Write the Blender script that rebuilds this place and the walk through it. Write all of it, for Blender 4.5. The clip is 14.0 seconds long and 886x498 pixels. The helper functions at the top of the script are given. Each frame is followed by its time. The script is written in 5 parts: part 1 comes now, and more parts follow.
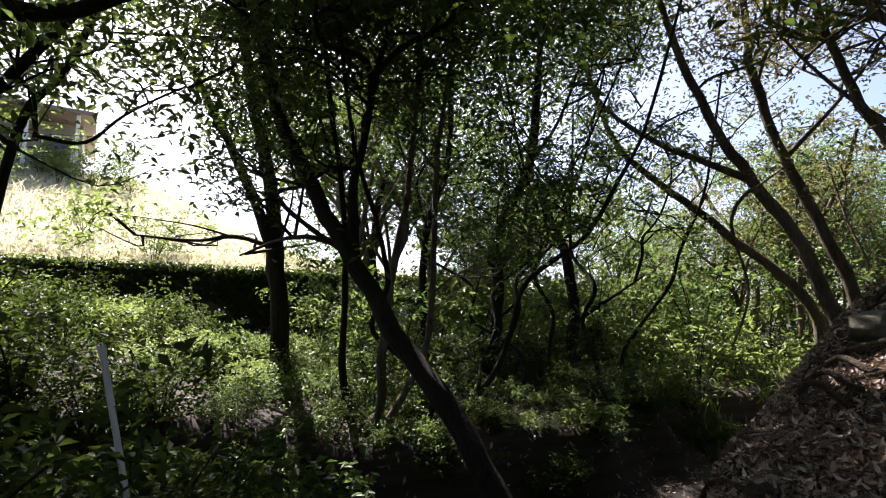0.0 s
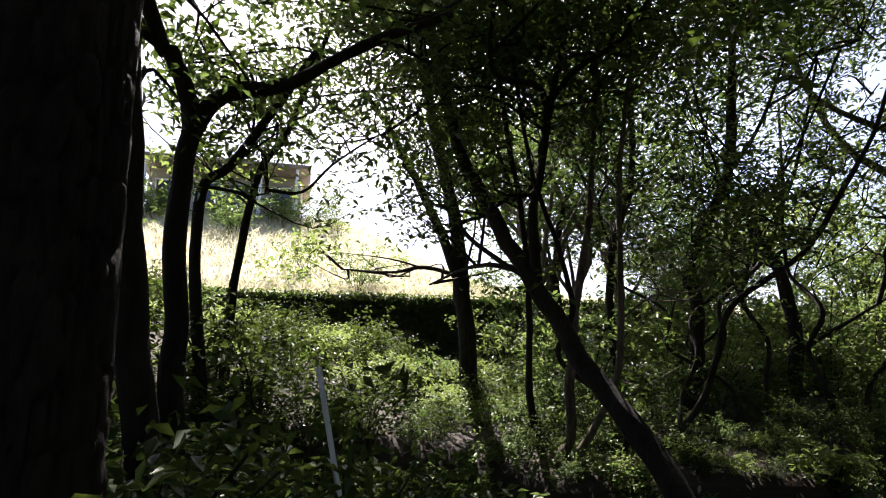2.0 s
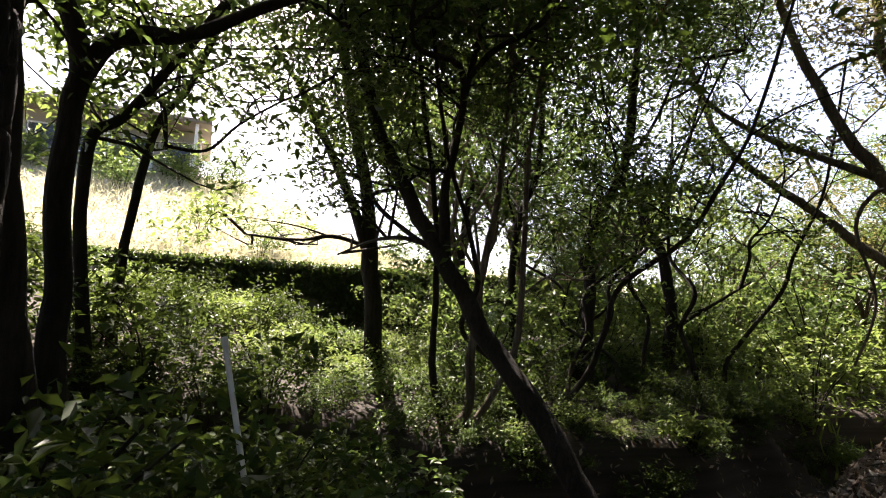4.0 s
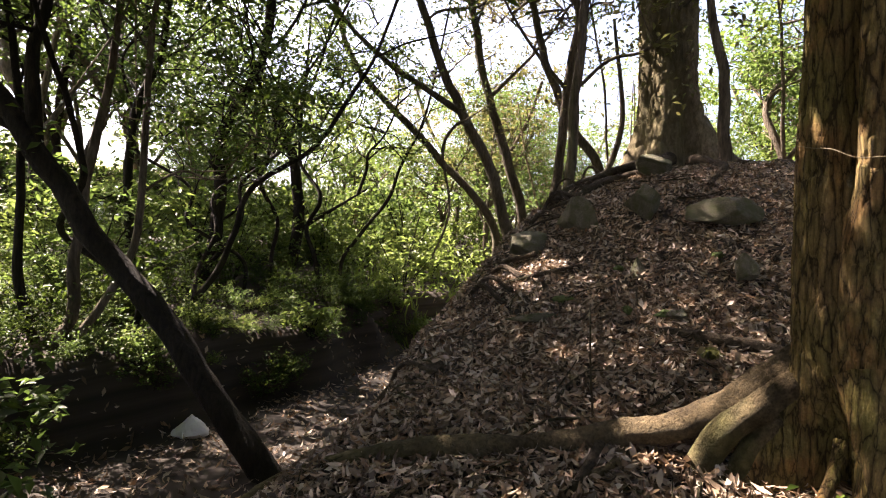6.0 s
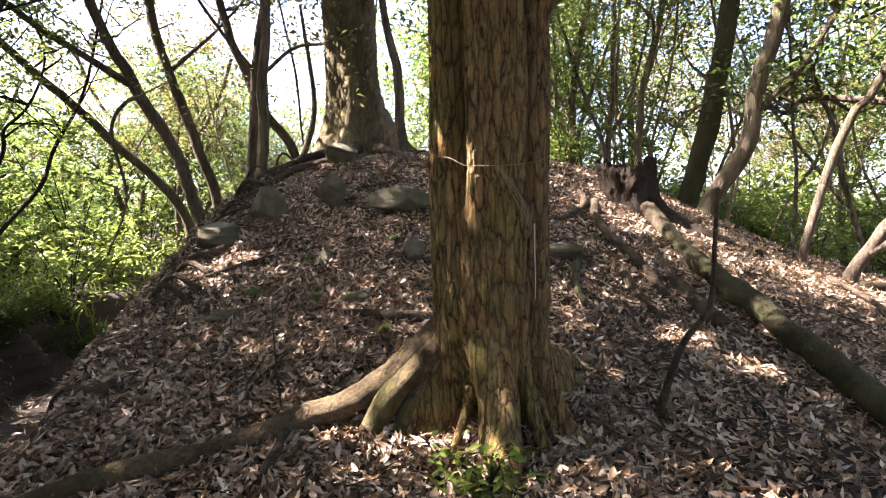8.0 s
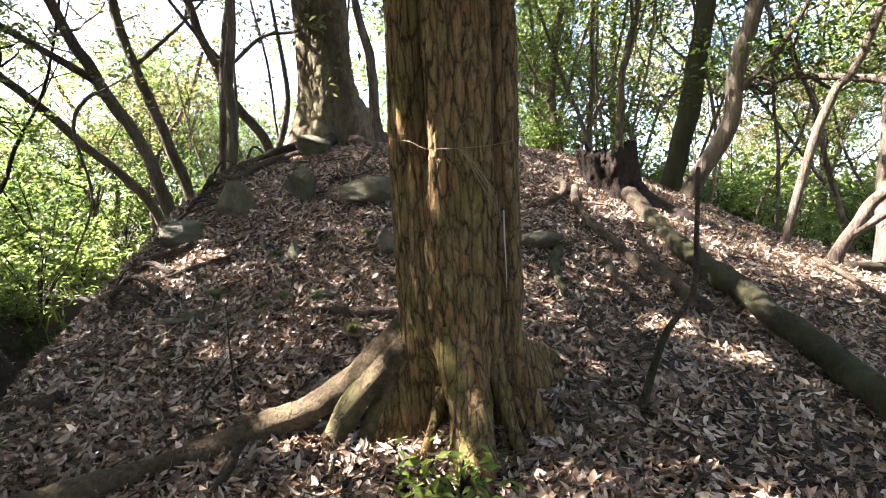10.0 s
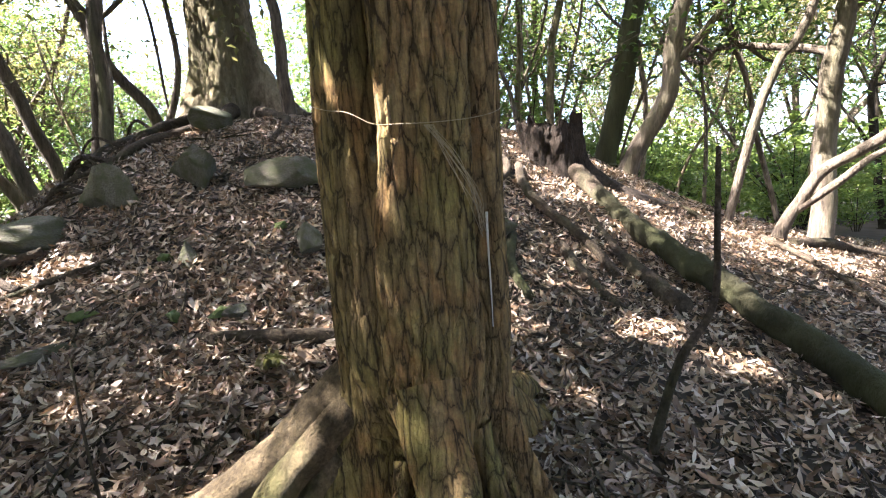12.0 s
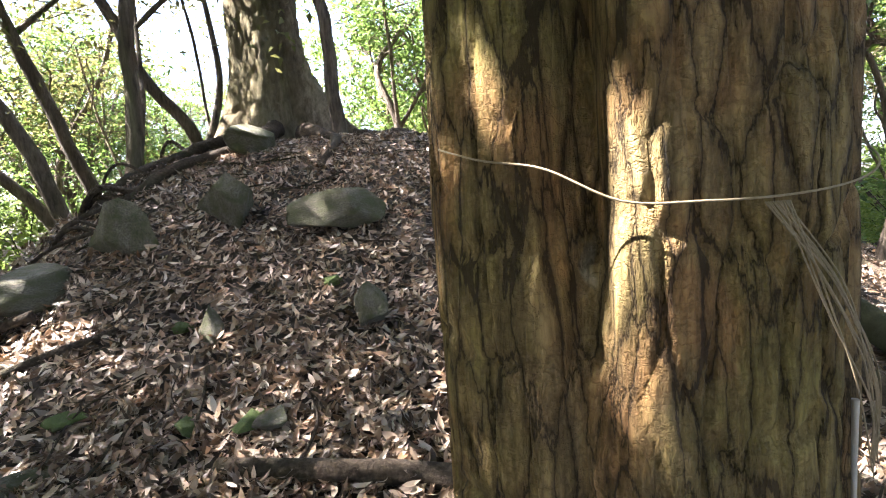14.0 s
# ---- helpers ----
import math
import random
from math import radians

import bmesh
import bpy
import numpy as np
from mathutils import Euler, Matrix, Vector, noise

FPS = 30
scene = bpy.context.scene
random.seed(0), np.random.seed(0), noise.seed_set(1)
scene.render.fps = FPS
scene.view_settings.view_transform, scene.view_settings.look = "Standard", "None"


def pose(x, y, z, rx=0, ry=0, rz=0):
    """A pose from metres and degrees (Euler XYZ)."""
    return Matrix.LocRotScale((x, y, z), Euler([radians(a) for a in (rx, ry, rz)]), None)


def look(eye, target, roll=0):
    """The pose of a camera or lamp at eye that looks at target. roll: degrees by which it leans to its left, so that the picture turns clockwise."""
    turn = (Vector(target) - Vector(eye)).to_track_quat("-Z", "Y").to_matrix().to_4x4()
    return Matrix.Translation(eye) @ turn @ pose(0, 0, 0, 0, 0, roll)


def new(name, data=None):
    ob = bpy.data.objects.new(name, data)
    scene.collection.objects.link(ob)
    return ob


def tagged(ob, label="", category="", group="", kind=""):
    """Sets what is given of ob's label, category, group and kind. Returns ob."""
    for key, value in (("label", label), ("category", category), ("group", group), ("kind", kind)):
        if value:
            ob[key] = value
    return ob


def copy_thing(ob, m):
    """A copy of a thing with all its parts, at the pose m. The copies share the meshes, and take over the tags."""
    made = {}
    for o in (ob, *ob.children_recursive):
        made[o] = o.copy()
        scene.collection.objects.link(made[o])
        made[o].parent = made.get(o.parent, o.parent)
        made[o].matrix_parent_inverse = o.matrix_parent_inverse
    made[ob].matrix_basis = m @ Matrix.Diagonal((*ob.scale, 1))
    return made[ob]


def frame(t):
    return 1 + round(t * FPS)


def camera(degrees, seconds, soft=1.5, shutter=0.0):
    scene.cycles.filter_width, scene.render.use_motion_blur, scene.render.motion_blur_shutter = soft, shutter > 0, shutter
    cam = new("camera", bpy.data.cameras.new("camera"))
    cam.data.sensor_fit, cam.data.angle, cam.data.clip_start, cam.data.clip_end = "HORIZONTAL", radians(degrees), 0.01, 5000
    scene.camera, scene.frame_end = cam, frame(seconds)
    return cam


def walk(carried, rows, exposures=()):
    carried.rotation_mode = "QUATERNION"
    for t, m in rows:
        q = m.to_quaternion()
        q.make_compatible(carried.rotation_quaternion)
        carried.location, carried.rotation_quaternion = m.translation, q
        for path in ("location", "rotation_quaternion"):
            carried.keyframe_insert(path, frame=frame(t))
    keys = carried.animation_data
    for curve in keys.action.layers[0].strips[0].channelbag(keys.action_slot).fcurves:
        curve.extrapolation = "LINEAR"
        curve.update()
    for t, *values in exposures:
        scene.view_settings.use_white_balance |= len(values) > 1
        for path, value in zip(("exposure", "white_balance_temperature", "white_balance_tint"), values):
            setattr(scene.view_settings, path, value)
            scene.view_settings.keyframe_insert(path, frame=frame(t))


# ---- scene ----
cam = camera(78.7, 14.0, 1.1)
PATH = [
    (0, (0.527, -0.121, 1.530), (0.399, 1.853, 1.826), -0.5),
    (0.5, (0.527, -0.121, 1.530), (0.249, 1.834, 1.846), -0.1),
    (1, (0.527, -0.121, 1.530), (0.167, 1.817, 1.867), 0.4),
    (1.5, (0.527, -0.121, 1.530), (-0.117, 1.735, 1.906), 0.6),
    (2, (0.527, -0.121, 1.530), (-0.242, 1.683, 1.922), 0.4),
    (2.2, (0.527, -0.121, 1.530), (-0.245, 1.679, 1.932), 0.6),
    (4.3, (0.497, -0.181, 1.55), (0.246, 1.788, 1.797), 2.5),
    (4.5, (0.481, -0.176, 1.559), (0.442, 1.812, 1.771), 2.4),
    (5, (0.49, -0.224, 1.533), (0.755, 1.755, 1.64), 2.4),
    (5.5, (0.477, -0.226, 1.514), (0.81, 1.746, 1.511), 2.4),
    (6, (0.485, -0.346, 1.555), (1.324, 1.469, 1.516), 1.5),
    (6.5, (0.513, -0.449, 1.605), (1.743, 1.126, 1.538), 0.2),
    (7, (0.592, -0.509, 1.624), (2.064, 0.841, 1.527), -0.7),
    (7.5, (0.568, -0.543, 1.639), (2.155, 0.667, 1.514), -0.7),
    (8, (0.557, -0.557, 1.65), (2.186, 0.597, 1.54), -1.2),
    (8.5, (0.557, -0.56, 1.65), (2.212, 0.559, 1.547), -2.3),
    (8.7, (0.555, -0.559, 1.647), (2.216, 0.551, 1.549), -2.5),
    (11, (1.101, -0.423, 1.625), (2.763, 0.669, 1.415), -2.9),
    (11.5, (1.228, -0.162, 1.639), (2.989, 0.757, 1.404), -2.8),
    (12, (1.398, 0.023, 1.733), (3.19, 0.874, 1.48), -3.9),
    (12.5, (1.693, 0.087, 1.831), (3.444, 1.027, 1.604), -4.5),
    (13, (1.875, 0.248, 1.866), (3.564, 1.298, 1.659), -4.7),
    (13.5, (2.065, 0.577, 1.938), (3.775, 1.591, 1.719), -5.4),
    (14, (2.196, 0.773, 1.933), (3.926, 1.755, 1.73), -4.1),
]

# exposure follows the camera's own brightening
EXPOSURES = [(0.0, 2.05, 6200, 21), (2.2, 2.05, 6200, 21), (4.3, 2.5, 6900, 21), (6.0, 3.1, 7100, 24), (7.5, 3.75, 6800, 26), (8.5, 3.8, 6500, 25), (11.0, 4.1, 6100, 19), (14.0, 4.25, 6000, 18)]
walk(cam, [(t, look(eye, target, roll)) for t, eye, target, roll in PATH], EXPOSURES)

# ---- light ----
SUN_AZIMUTH, SUN_ELEVATION = (-0.53, 0.85), 52.0
world = bpy.data.worlds.new("sky")
scene.world = world
world.use_nodes = True
sky = world.node_tree.nodes.new("ShaderNodeTexSky")
sky.sky_type = "NISHITA"
sky.sun_disc = False
sky.dust_density, sky.air_density, sky.ozone_density = 3.0, 0.8, 0.8
sky.sun_elevation = radians(SUN_ELEVATION)
sky.sun_rotation = math.atan2(SUN_AZIMUTH[0], SUN_AZIMUTH[1])
background = world.node_tree.nodes["Background"]
background.inputs["Strength"].default_value = 0.075
world.node_tree.links.new(sky.outputs[0], background.inputs[0])
sun = new("sun", bpy.data.lights.new("sun", "SUN"))
sun.data.energy, sun.data.angle, sun.data.color = 5.0, radians(0.6), (1.0, 0.94, 0.84)
h = math.cos(radians(SUN_ELEVATION))
sun.matrix_world = look((0, 0, 30), (-30 * SUN_AZIMUTH[0] * h, -30 * SUN_AZIMUTH[1] * h, 30 - 30 * math.sin(radians(SUN_ELEVATION))))

# ---- numbers from noise ----
rng = np.random.default_rng(7)


def lattice(i, j, k, seed):
    n = (i * 374761393 + j * 668265263 + k * 2147483647 + seed * 1274126177) & 0xFFFFFFFF
    n = ((n ^ (n >> 13)) * 1274126177) & 0xFFFFFFFF
    n = ((n ^ (n >> 16)) * 668265263) & 0xFFFFFFFF
    return ((n ^ (n >> 15)) & 0xFFFFFF) / float(0xFFFFFF)


def vnoise(p, seed=0):
    """Smooth value noise, 0 to 1, at points of shape (n, 3)."""
    p = np.asarray(p, float)
    c = np.floor(p).astype(np.int64)
    f = p - c
    f = f * f * (3 - 2 * f)
    total = 0
    for dx in (0, 1):
        for dy in (0, 1):
            for dz in (0, 1):
                w = (f[:, 0] if dx else 1 - f[:, 0]) * (f[:, 1] if dy else 1 - f[:, 1]) * (f[:, 2] if dz else 1 - f[:, 2])
                total = total + w * lattice(c[:, 0] + dx, c[:, 1] + dy, c[:, 2] + dz, seed)
    return total


def fbm(p, seed=0, octaves=3):
    p, total, amp, norm = np.asarray(p, float), 0, 1.0, 0
    for o in range(octaves):
        total, norm = total + amp * (vnoise(p * 2**o, seed + o) - 0.5), norm + amp
        amp *= 0.5
    return total / norm


def cells(u, v, seed=0):
    """Distance to the nearest cell border (F2 - F1) and a number for each cell, on a plane."""
    ci, cj = np.floor(u).astype(np.int64), np.floor(v).astype(np.int64)
    f1, f2, tag = np.full(u.shape, 9.0), np.full(u.shape, 9.0), np.zeros(u.shape)
    for di in (-1, 0, 1):
        for dj in (-1, 0, 1):
            i, j = ci + di, cj + dj
            d = np.hypot(i + 0.15 + 0.7 * lattice(i, j, 0 * i, seed) - u, j + 0.15 + 0.7 * lattice(i, j, 0 * i + 1, seed) - v)
            near = d < f1
            f2 = np.where(near, f1, np.minimum(f2, d))
            tag = np.where(near, lattice(i, j, 0 * i + 2, seed), tag)
            f1 = np.where(near, d, f1)
    return f2 - f1, tag


def smooth(a, b, x):
    x = np.clip((x - a) / (b - a), 0, 1)
    return x * x * (3 - 2 * x)


# ---- the lie of the land ----
MOUND, MOUND_HIGH, MOUND_WIDE = (9.0, 6.0), 2.8, 5.7
GULLY, ALONG, ACROSS = (0.5, 6.0), (0.8, 0.6), (-0.6, 0.8)
WALL_S, WALL_TOP = 10.8, 3.15


def brow(a):
    """Where the mound breaks off above the gully, across it, at a place along it."""
    return -2.72 - 0.4 * smooth(0.3, -0.9, a) - 0.25 * smooth(2.2, 3.6, a)


def land(x, y, fine=True):
    """The ground's height."""
    x, y = np.asarray(x, float), np.asarray(y, float)
    r = np.hypot(x - MOUND[0], y - MOUND[1])
    z = MOUND_HIGH / (1 + (r / MOUND_WIDE) ** 4) - 0.1
    s = (x - GULLY[0]) * ACROSS[0] + (y - GULLY[1]) * ACROSS[1]
    a = (x - GULLY[0]) * ALONG[0] + (y - GULLY[1]) * ALONG[1]
    flat = np.stack([x.ravel(), y.ravel(), 0 * x.ravel()], 1)
    wob = fbm(flat * 0.9, 3).reshape(x.shape)
    bed = -0.7 + 0.25 * np.maximum(0, -a - 1) * (a > -9) + 2.0 * (a <= -9) + 0.02 * np.maximum(a, 0)
    bank = bed + 0.85 * smooth(0.3, 1.0, s + 1.1 * wob) + 1.4 * (1 - np.exp(-np.maximum(s - 0.8, 0) / 5))
    top = 3.0 + (s - WALL_S) * (0.12 + 0.28 * smooth(8, -3, a))
    bank = np.where(s > WALL_S, np.maximum(np.minimum(top, 9.0 + 0.02 * s), bank), bank)
    edge = brow(a)
    z = z + (bank - z) * smooth(0.0, 1.0, (s + 0.35 * wob - edge) / (0.42 + 0.7 * smooth(-0.2, -1.4, a)))
    far = np.hypot(x, y)
    z = z * smooth(400, 90, far)
    if fine:
        near = smooth(60, 8, far)
        z = z + near * (0.10 * fbm(flat * 1.7, 11).reshape(x.shape) + 0.05 * fbm(flat * 6, 17).reshape(x.shape))
    return z


def land_normal(x, y):
    e = 0.05
    n = np.stack([-(land(x + e, y) - land(x - e, y)) / (2 * e), -(land(x, y + e) - land(x, y - e)) / (2 * e), np.ones_like(x)], -1)
    return n / np.linalg.norm(n, axis=-1, keepdims=True)


# ---- meshes ----
def mesh(name, verts, faces, material=None, shade=True):
    """A mesh from arrays of corners and of faces, all with the same number of corners."""
    verts, faces = np.asarray(verts, np.float32), np.asarray(faces, np.int32)
    me = bpy.data.meshes.new(name)
    n, k = faces.shape
    me.vertices.add(len(verts))
    me.vertices.foreach_set("co", verts.ravel())
    me.loops.add(n * k)
    me.loops.foreach_set("vertex_index", faces.ravel())
    me.polygons.add(n)
    me.polygons.foreach_set("loop_start", np.arange(0, n * k, k, dtype=np.int32))
    me.polygons.foreach_set("use_smooth", np.full(n, shade))
    me.update(calc_edges=True)
    me.validate()
    if material:
        me.materials.append(material)
    return me


def thing(name, base, label, category, group=""):
    ob = new(name)
    ob.location = base
    ob.empty_display_size = 0.2
    return tagged(ob, label, category, group)


def part(name, verts, faces, material, parent, label="", shade=True, kind=""):
    """A mesh part; its corners are in the parent thing's own axes."""
    ob = new(name, mesh(name, verts, faces, material, shade))
    ob.parent = parent
    return tagged(ob, label, "", "", kind)


def single(name, base, verts, faces, material, label, category, group="", kind="", shade=True):
    """A thing of one mesh; corners relative to its base."""
    ob = new(name, mesh(name, verts, faces, material, shade))
    ob.location = base
    return tagged(ob, label, category, group, kind)


def joined(pieces):
    """Several (verts, faces) as one."""
    vs, fs, n = [], [], 0
    for v, f in pieces:
        vs.append(v), fs.append(np.asarray(f) + n)
        n += len(v)
    return np.concatenate(vs), np.concatenate(fs)


def spline(points, steps):
    """A smooth line through a few points."""
    p = np.asarray(points, float)
    p = np.concatenate([[2 * p[0] - p[1]], p, [2 * p[-1] - p[-2]]])
    out = []
    for i in range(1, len(p) - 2):
        t = np.linspace(0, 1, steps, endpoint=False)[:, None]
        a, b, c, d = p[i - 1], p[i], p[i + 1], p[i + 2]
        out.append(0.5 * (2 * b + (c - a) * t + (2 * a - 5 * b + 4 * c - d) * t**2 + (3 * b - a - 3 * c + d) * t**3))
    return np.concatenate(out + [p[-2:-1]])


def tube(points, r0, r1, sides=9, steps=6, rough=0.12, seed=0, flare=0.0, grain=6.0):
    """A tapering, knobbly limb along a line: corners and quads, with a closed tip."""
    c = spline(points, steps)
    n = len(c)
    if rough > 0:
        sway = np.stack([fbm(c * 1.6 + 7.3 * q, seed + 20 + q) for q in range(3)], 1) * np.sin(np.linspace(0, np.pi, n))[:, None]
        c = c + sway * min(1.5 * r0, 0.16)
    t = np.gradient(c, axis=0)
    t /= np.linalg.norm(t, axis=1, keepdims=True)
    side = np.cross(t, (0.31, 0.17, 0.93) if abs(t[0][2]) < 0.9 else (1, 0.1, 0))
    side /= np.linalg.norm(side, axis=1, keepdims=True)
    up = np.cross(t, side)
    u = np.linspace(0, 1, n)
    rad = r0 + (r1 - r0) * u + flare * r0 * np.exp(-u * 14)
    ang = np.linspace(0, 2 * np.pi, sides, endpoint=False)
    v = c[:, None] + rad[:, None, None] * (np.cos(ang)[None, :, None] * side[:, None] + np.sin(ang)[None, :, None] * up[:, None])
    flat = v.reshape(-1, 3)
    wob = 1 + 2 * rough * fbm(flat * np.array([grain, grain, grain * 0.4]), seed) + 1.6 * rough * fbm(flat * 2.1, seed + 5)
    v = c[:, None] + (v - c[:, None]) * wob.reshape(n, sides, 1)
    i, j = np.meshgrid(np.arange(n - 1), np.arange(sides), indexing="ij")
    k = (j + 1) % sides
    faces = np.stack([i * sides + j, i * sides + k, (i + 1) * sides + k, (i + 1) * sides + j], -1).reshape(-1, 4)
    verts = np.concatenate([v.reshape(-1, 3), c[-1:] + t[-1:] * r1 * 0.5])
    tip, b = n * sides, (n - 1) * sides
    caps = [[b + q, b + (q + 1) % sides, tip, tip] for q in range(0, sides)]
    return verts, np.concatenate([faces, np.asarray([[a0, a1, a2, a2] for a0, a1, a2, _ in caps])])[: len(faces)]


# open gaps in the leaf cover, each over a sunlit spot: its place and half its width
GAPS = np.array([(2.62, 1.42, 0.55, 0.13), (2.72, 1.34, 0.75, 0.10), (4.63, -0.18, 0.6, 0.08), (4.82, 0.24, 0.7, 0.09), (3.37, -0.1, 0.4, 0.07), (4.46, -0.8, 0.4, 0.11),
                 (3.3, -0.28, 0.4, 0.07), (3.32, 4.1, 1.15, 0.13), (3.67, 4.06, 1.3, 0.1), (6.84, 1.25, 1.5, 0.22), (5.47, -0.45, 0.6, 0.1), (0.84, 7.29, 0.0, 0.4),
                 (1.68, 6.1, -0.7, 0.2), (2.83, 7.45, -0.65, 0.4), (3.35, 8.27, -0.6, 0.4), (0.06, 6.16, -0.6, 0.25), (-1.75, 5.41, 0.1, 0.35), (1.0, 4.6, -0.3, 0.35), (1.5, 5.3, -0.5, 0.3), (0.7, 3.9, 0.0, 0.25), (7.7, -0.9, 0.7, 0.4),
                 (6.88, 6.2, 3.4, 0.4), (6.9, 6.2, 4.2, 0.35), (6.8, 6.1, 2.8, 0.3), (-1.4, 7.1, 0.6, 0.55), (-2.2, 6.3, 0.7, 0.55), (-3.2, 6.0, 0.8, 0.55), (-2.6, 7.6, 0.9, 0.5), (5.95, 4.95, 2.4, 0.18), (8.9, 1.2, 1.8, 0.25), (8.6, 2.2, 2.2, 0.4), (9.0, -1.6, 0.7, 0.5)])
SUNWARD = np.array([SUN_AZIMUTH[0] * h, SUN_AZIMUTH[1] * h, math.sin(radians(SUN_ELEVATION))])
SUNWARD /= np.linalg.norm(SUNWARD)


def under_leaf(p):
    """False where a leaf would close one of the gaps."""
    keep = np.ones(len(p), bool)
    for x, y, z, wide in GAPS:
        d = p - np.array([x, y, z])
        far = d @ SUNWARD
        off = np.linalg.norm(d - far[:, None] * SUNWARD, axis=1)
        keep &= ~((far > 0.3) & (off < wide + 0.06 + 0.004 * far))
    return keep


def leaves(centres, size, rnd, droop=0.35, wide=0.42, fold=0.18):
    """Small pointed leaves, folded along the middle, one at each centre."""
    n = len(centres)
    d = rnd.normal(size=(n, 3))
    d[:, 2] = d[:, 2] * 0.5 - droop
    d /= np.linalg.norm(d, axis=1, keepdims=True)
    side = np.cross(d, rnd.normal(size=(n, 3)) * 0.45 + np.array([0, 0, 1.0]))
    side /= np.linalg.norm(side, axis=1, keepdims=True) + 1e-9
    up = np.cross(side, d)
    k = (size * rnd.uniform(0.65, 1.3, n))[:, None]
    base, tip = centres - d * k * 0.5, centres + d * k * 0.5
    left = centres - d * k * 0.05 + (side * wide * 0.5 + up * fold) * k
    right = centres - d * k * 0.05 + (-side * wide * 0.5 + up * fold) * k
    v = np.stack([base, right, tip, left], 1).reshape(-1, 3)
    q = np.arange(n)[:, None] * 4
    f = np.concatenate([q + [0, 1, 2], q + [0, 2, 3]])
    return v, f


def sprays(tips, per, spread, size, rnd, droop=0.35, wide=0.42, base=None):
    """Flat clumps of leaves round the ends of twigs."""
    tips = np.asarray(tips)
    c = np.repeat(tips, per, 0)
    off = rnd.normal(size=(len(c), 3)) * np.array([1, 1, 0.5]) * spread * np.repeat(rnd.uniform(0.6, 1.4, len(tips)), per)[:, None]
    c = c + off
    if base is not None:
        c = c[under_leaf(c + np.asarray(base))]
    return leaves(c, size, rnd, droop, wide)

# ---- materials ----
def nodes_of(name):
    m = bpy.data.materials.new(name)
    m.use_nodes = True
    nt = m.node_tree
    return m, nt, nt.nodes["Principled BSDF"], nt.nodes["Material Output"]


def node(nt, kind, **values):
    n = nt.nodes.new(kind)
    for key, value in values.items():
        n.inputs[key.replace("_", " ")].default_value = value
    return n


def ramp(nt, fac, stops):
    n = nt.nodes.new("ShaderNodeValToRGB")
    while len(n.color_ramp.elements) < len(stops):
        n.color_ramp.elements.new(0.5)
    for e, (at, c) in zip(n.color_ramp.elements, stops):
        e.position, e.color = at, (*c, 1)
    nt.links.new(fac, n.inputs["Fac"])
    return n.outputs["Color"]


def mapped(nt, scale):
    tc, mp = nt.nodes.new("ShaderNodeTexCoord"), nt.nodes.new("ShaderNodeMapping")
    mp.inputs["Scale"].default_value = scale
    nt.links.new(tc.outputs["Object"], mp.inputs["Vector"])
    return mp.outputs["Vector"]


def noise_tex(nt, scale, detail=4.0, vector=None, rough=0.6):
    n = node(nt, "ShaderNodeTexNoise", Scale=scale, Detail=detail, Roughness=rough)
    if vector is not None:
        nt.links.new(vector, n.inputs["Vector"])
    return n.outputs["Fac"]


def mixed(nt, fac, a, b, kind="MIX"):
    n = nt.nodes.new("ShaderNodeMix")
    n.data_type, n.blend_type = "RGBA", kind
    for at, value in ((0, fac), (6, a), (7, b)):
        if isinstance(value, (int, float)):
            n.inputs[at].default_value = value
        elif isinstance(value, tuple):
            n.inputs[at].default_value = (*value, 1)
        else:
            nt.links.new(value, n.inputs[at])
    return n.outputs[2]


def bumped(nt, bsdf, height, strength, distance):
    b = node(nt, "ShaderNodeBump", Strength=strength, Distance=distance)
    nt.links.new(height, b.inputs["Height"])
    nt.links.new(b.outputs["Normal"], bsdf.inputs["Normal"])


def bark(name, dark, light, moss, moss_at=0.55, stretch=(9, 9, 2.2)):
    m, nt, bsdf, _ = nodes_of(name)
    v = mapped(nt, stretch)
    fine = noise_tex(nt, 3.0, 8, v, 0.7)
    colour = ramp(nt, fine, [(0.28, dark), (0.52, tuple((a + b) / 2 for a, b in zip(dark, light))), (0.75, light)])
    blot = noise_tex(nt, 1.6, 5)
    mask = ramp(nt, blot, [(moss_at - 0.08, (0, 0, 0)), (moss_at + 0.12, (0.75, 0.75, 0.75))])
    stain = ramp(nt, noise_tex(nt, 7.0, 6), [(0.38, (0.4, 0.38, 0.35)), (0.6, (1, 1, 1))])
    colour = mixed(nt, 0.85, mixed(nt, mask, colour, moss), stain, "MULTIPLY")
    nt.links.new(colour, bsdf.inputs["Base Color"])
    bsdf.inputs["Roughness"].default_value = 0.9
    bsdf.inputs["Specular IOR Level"].default_value = 0.2
    bumped(nt, bsdf, fine, 1.0, 0.045)
    return m


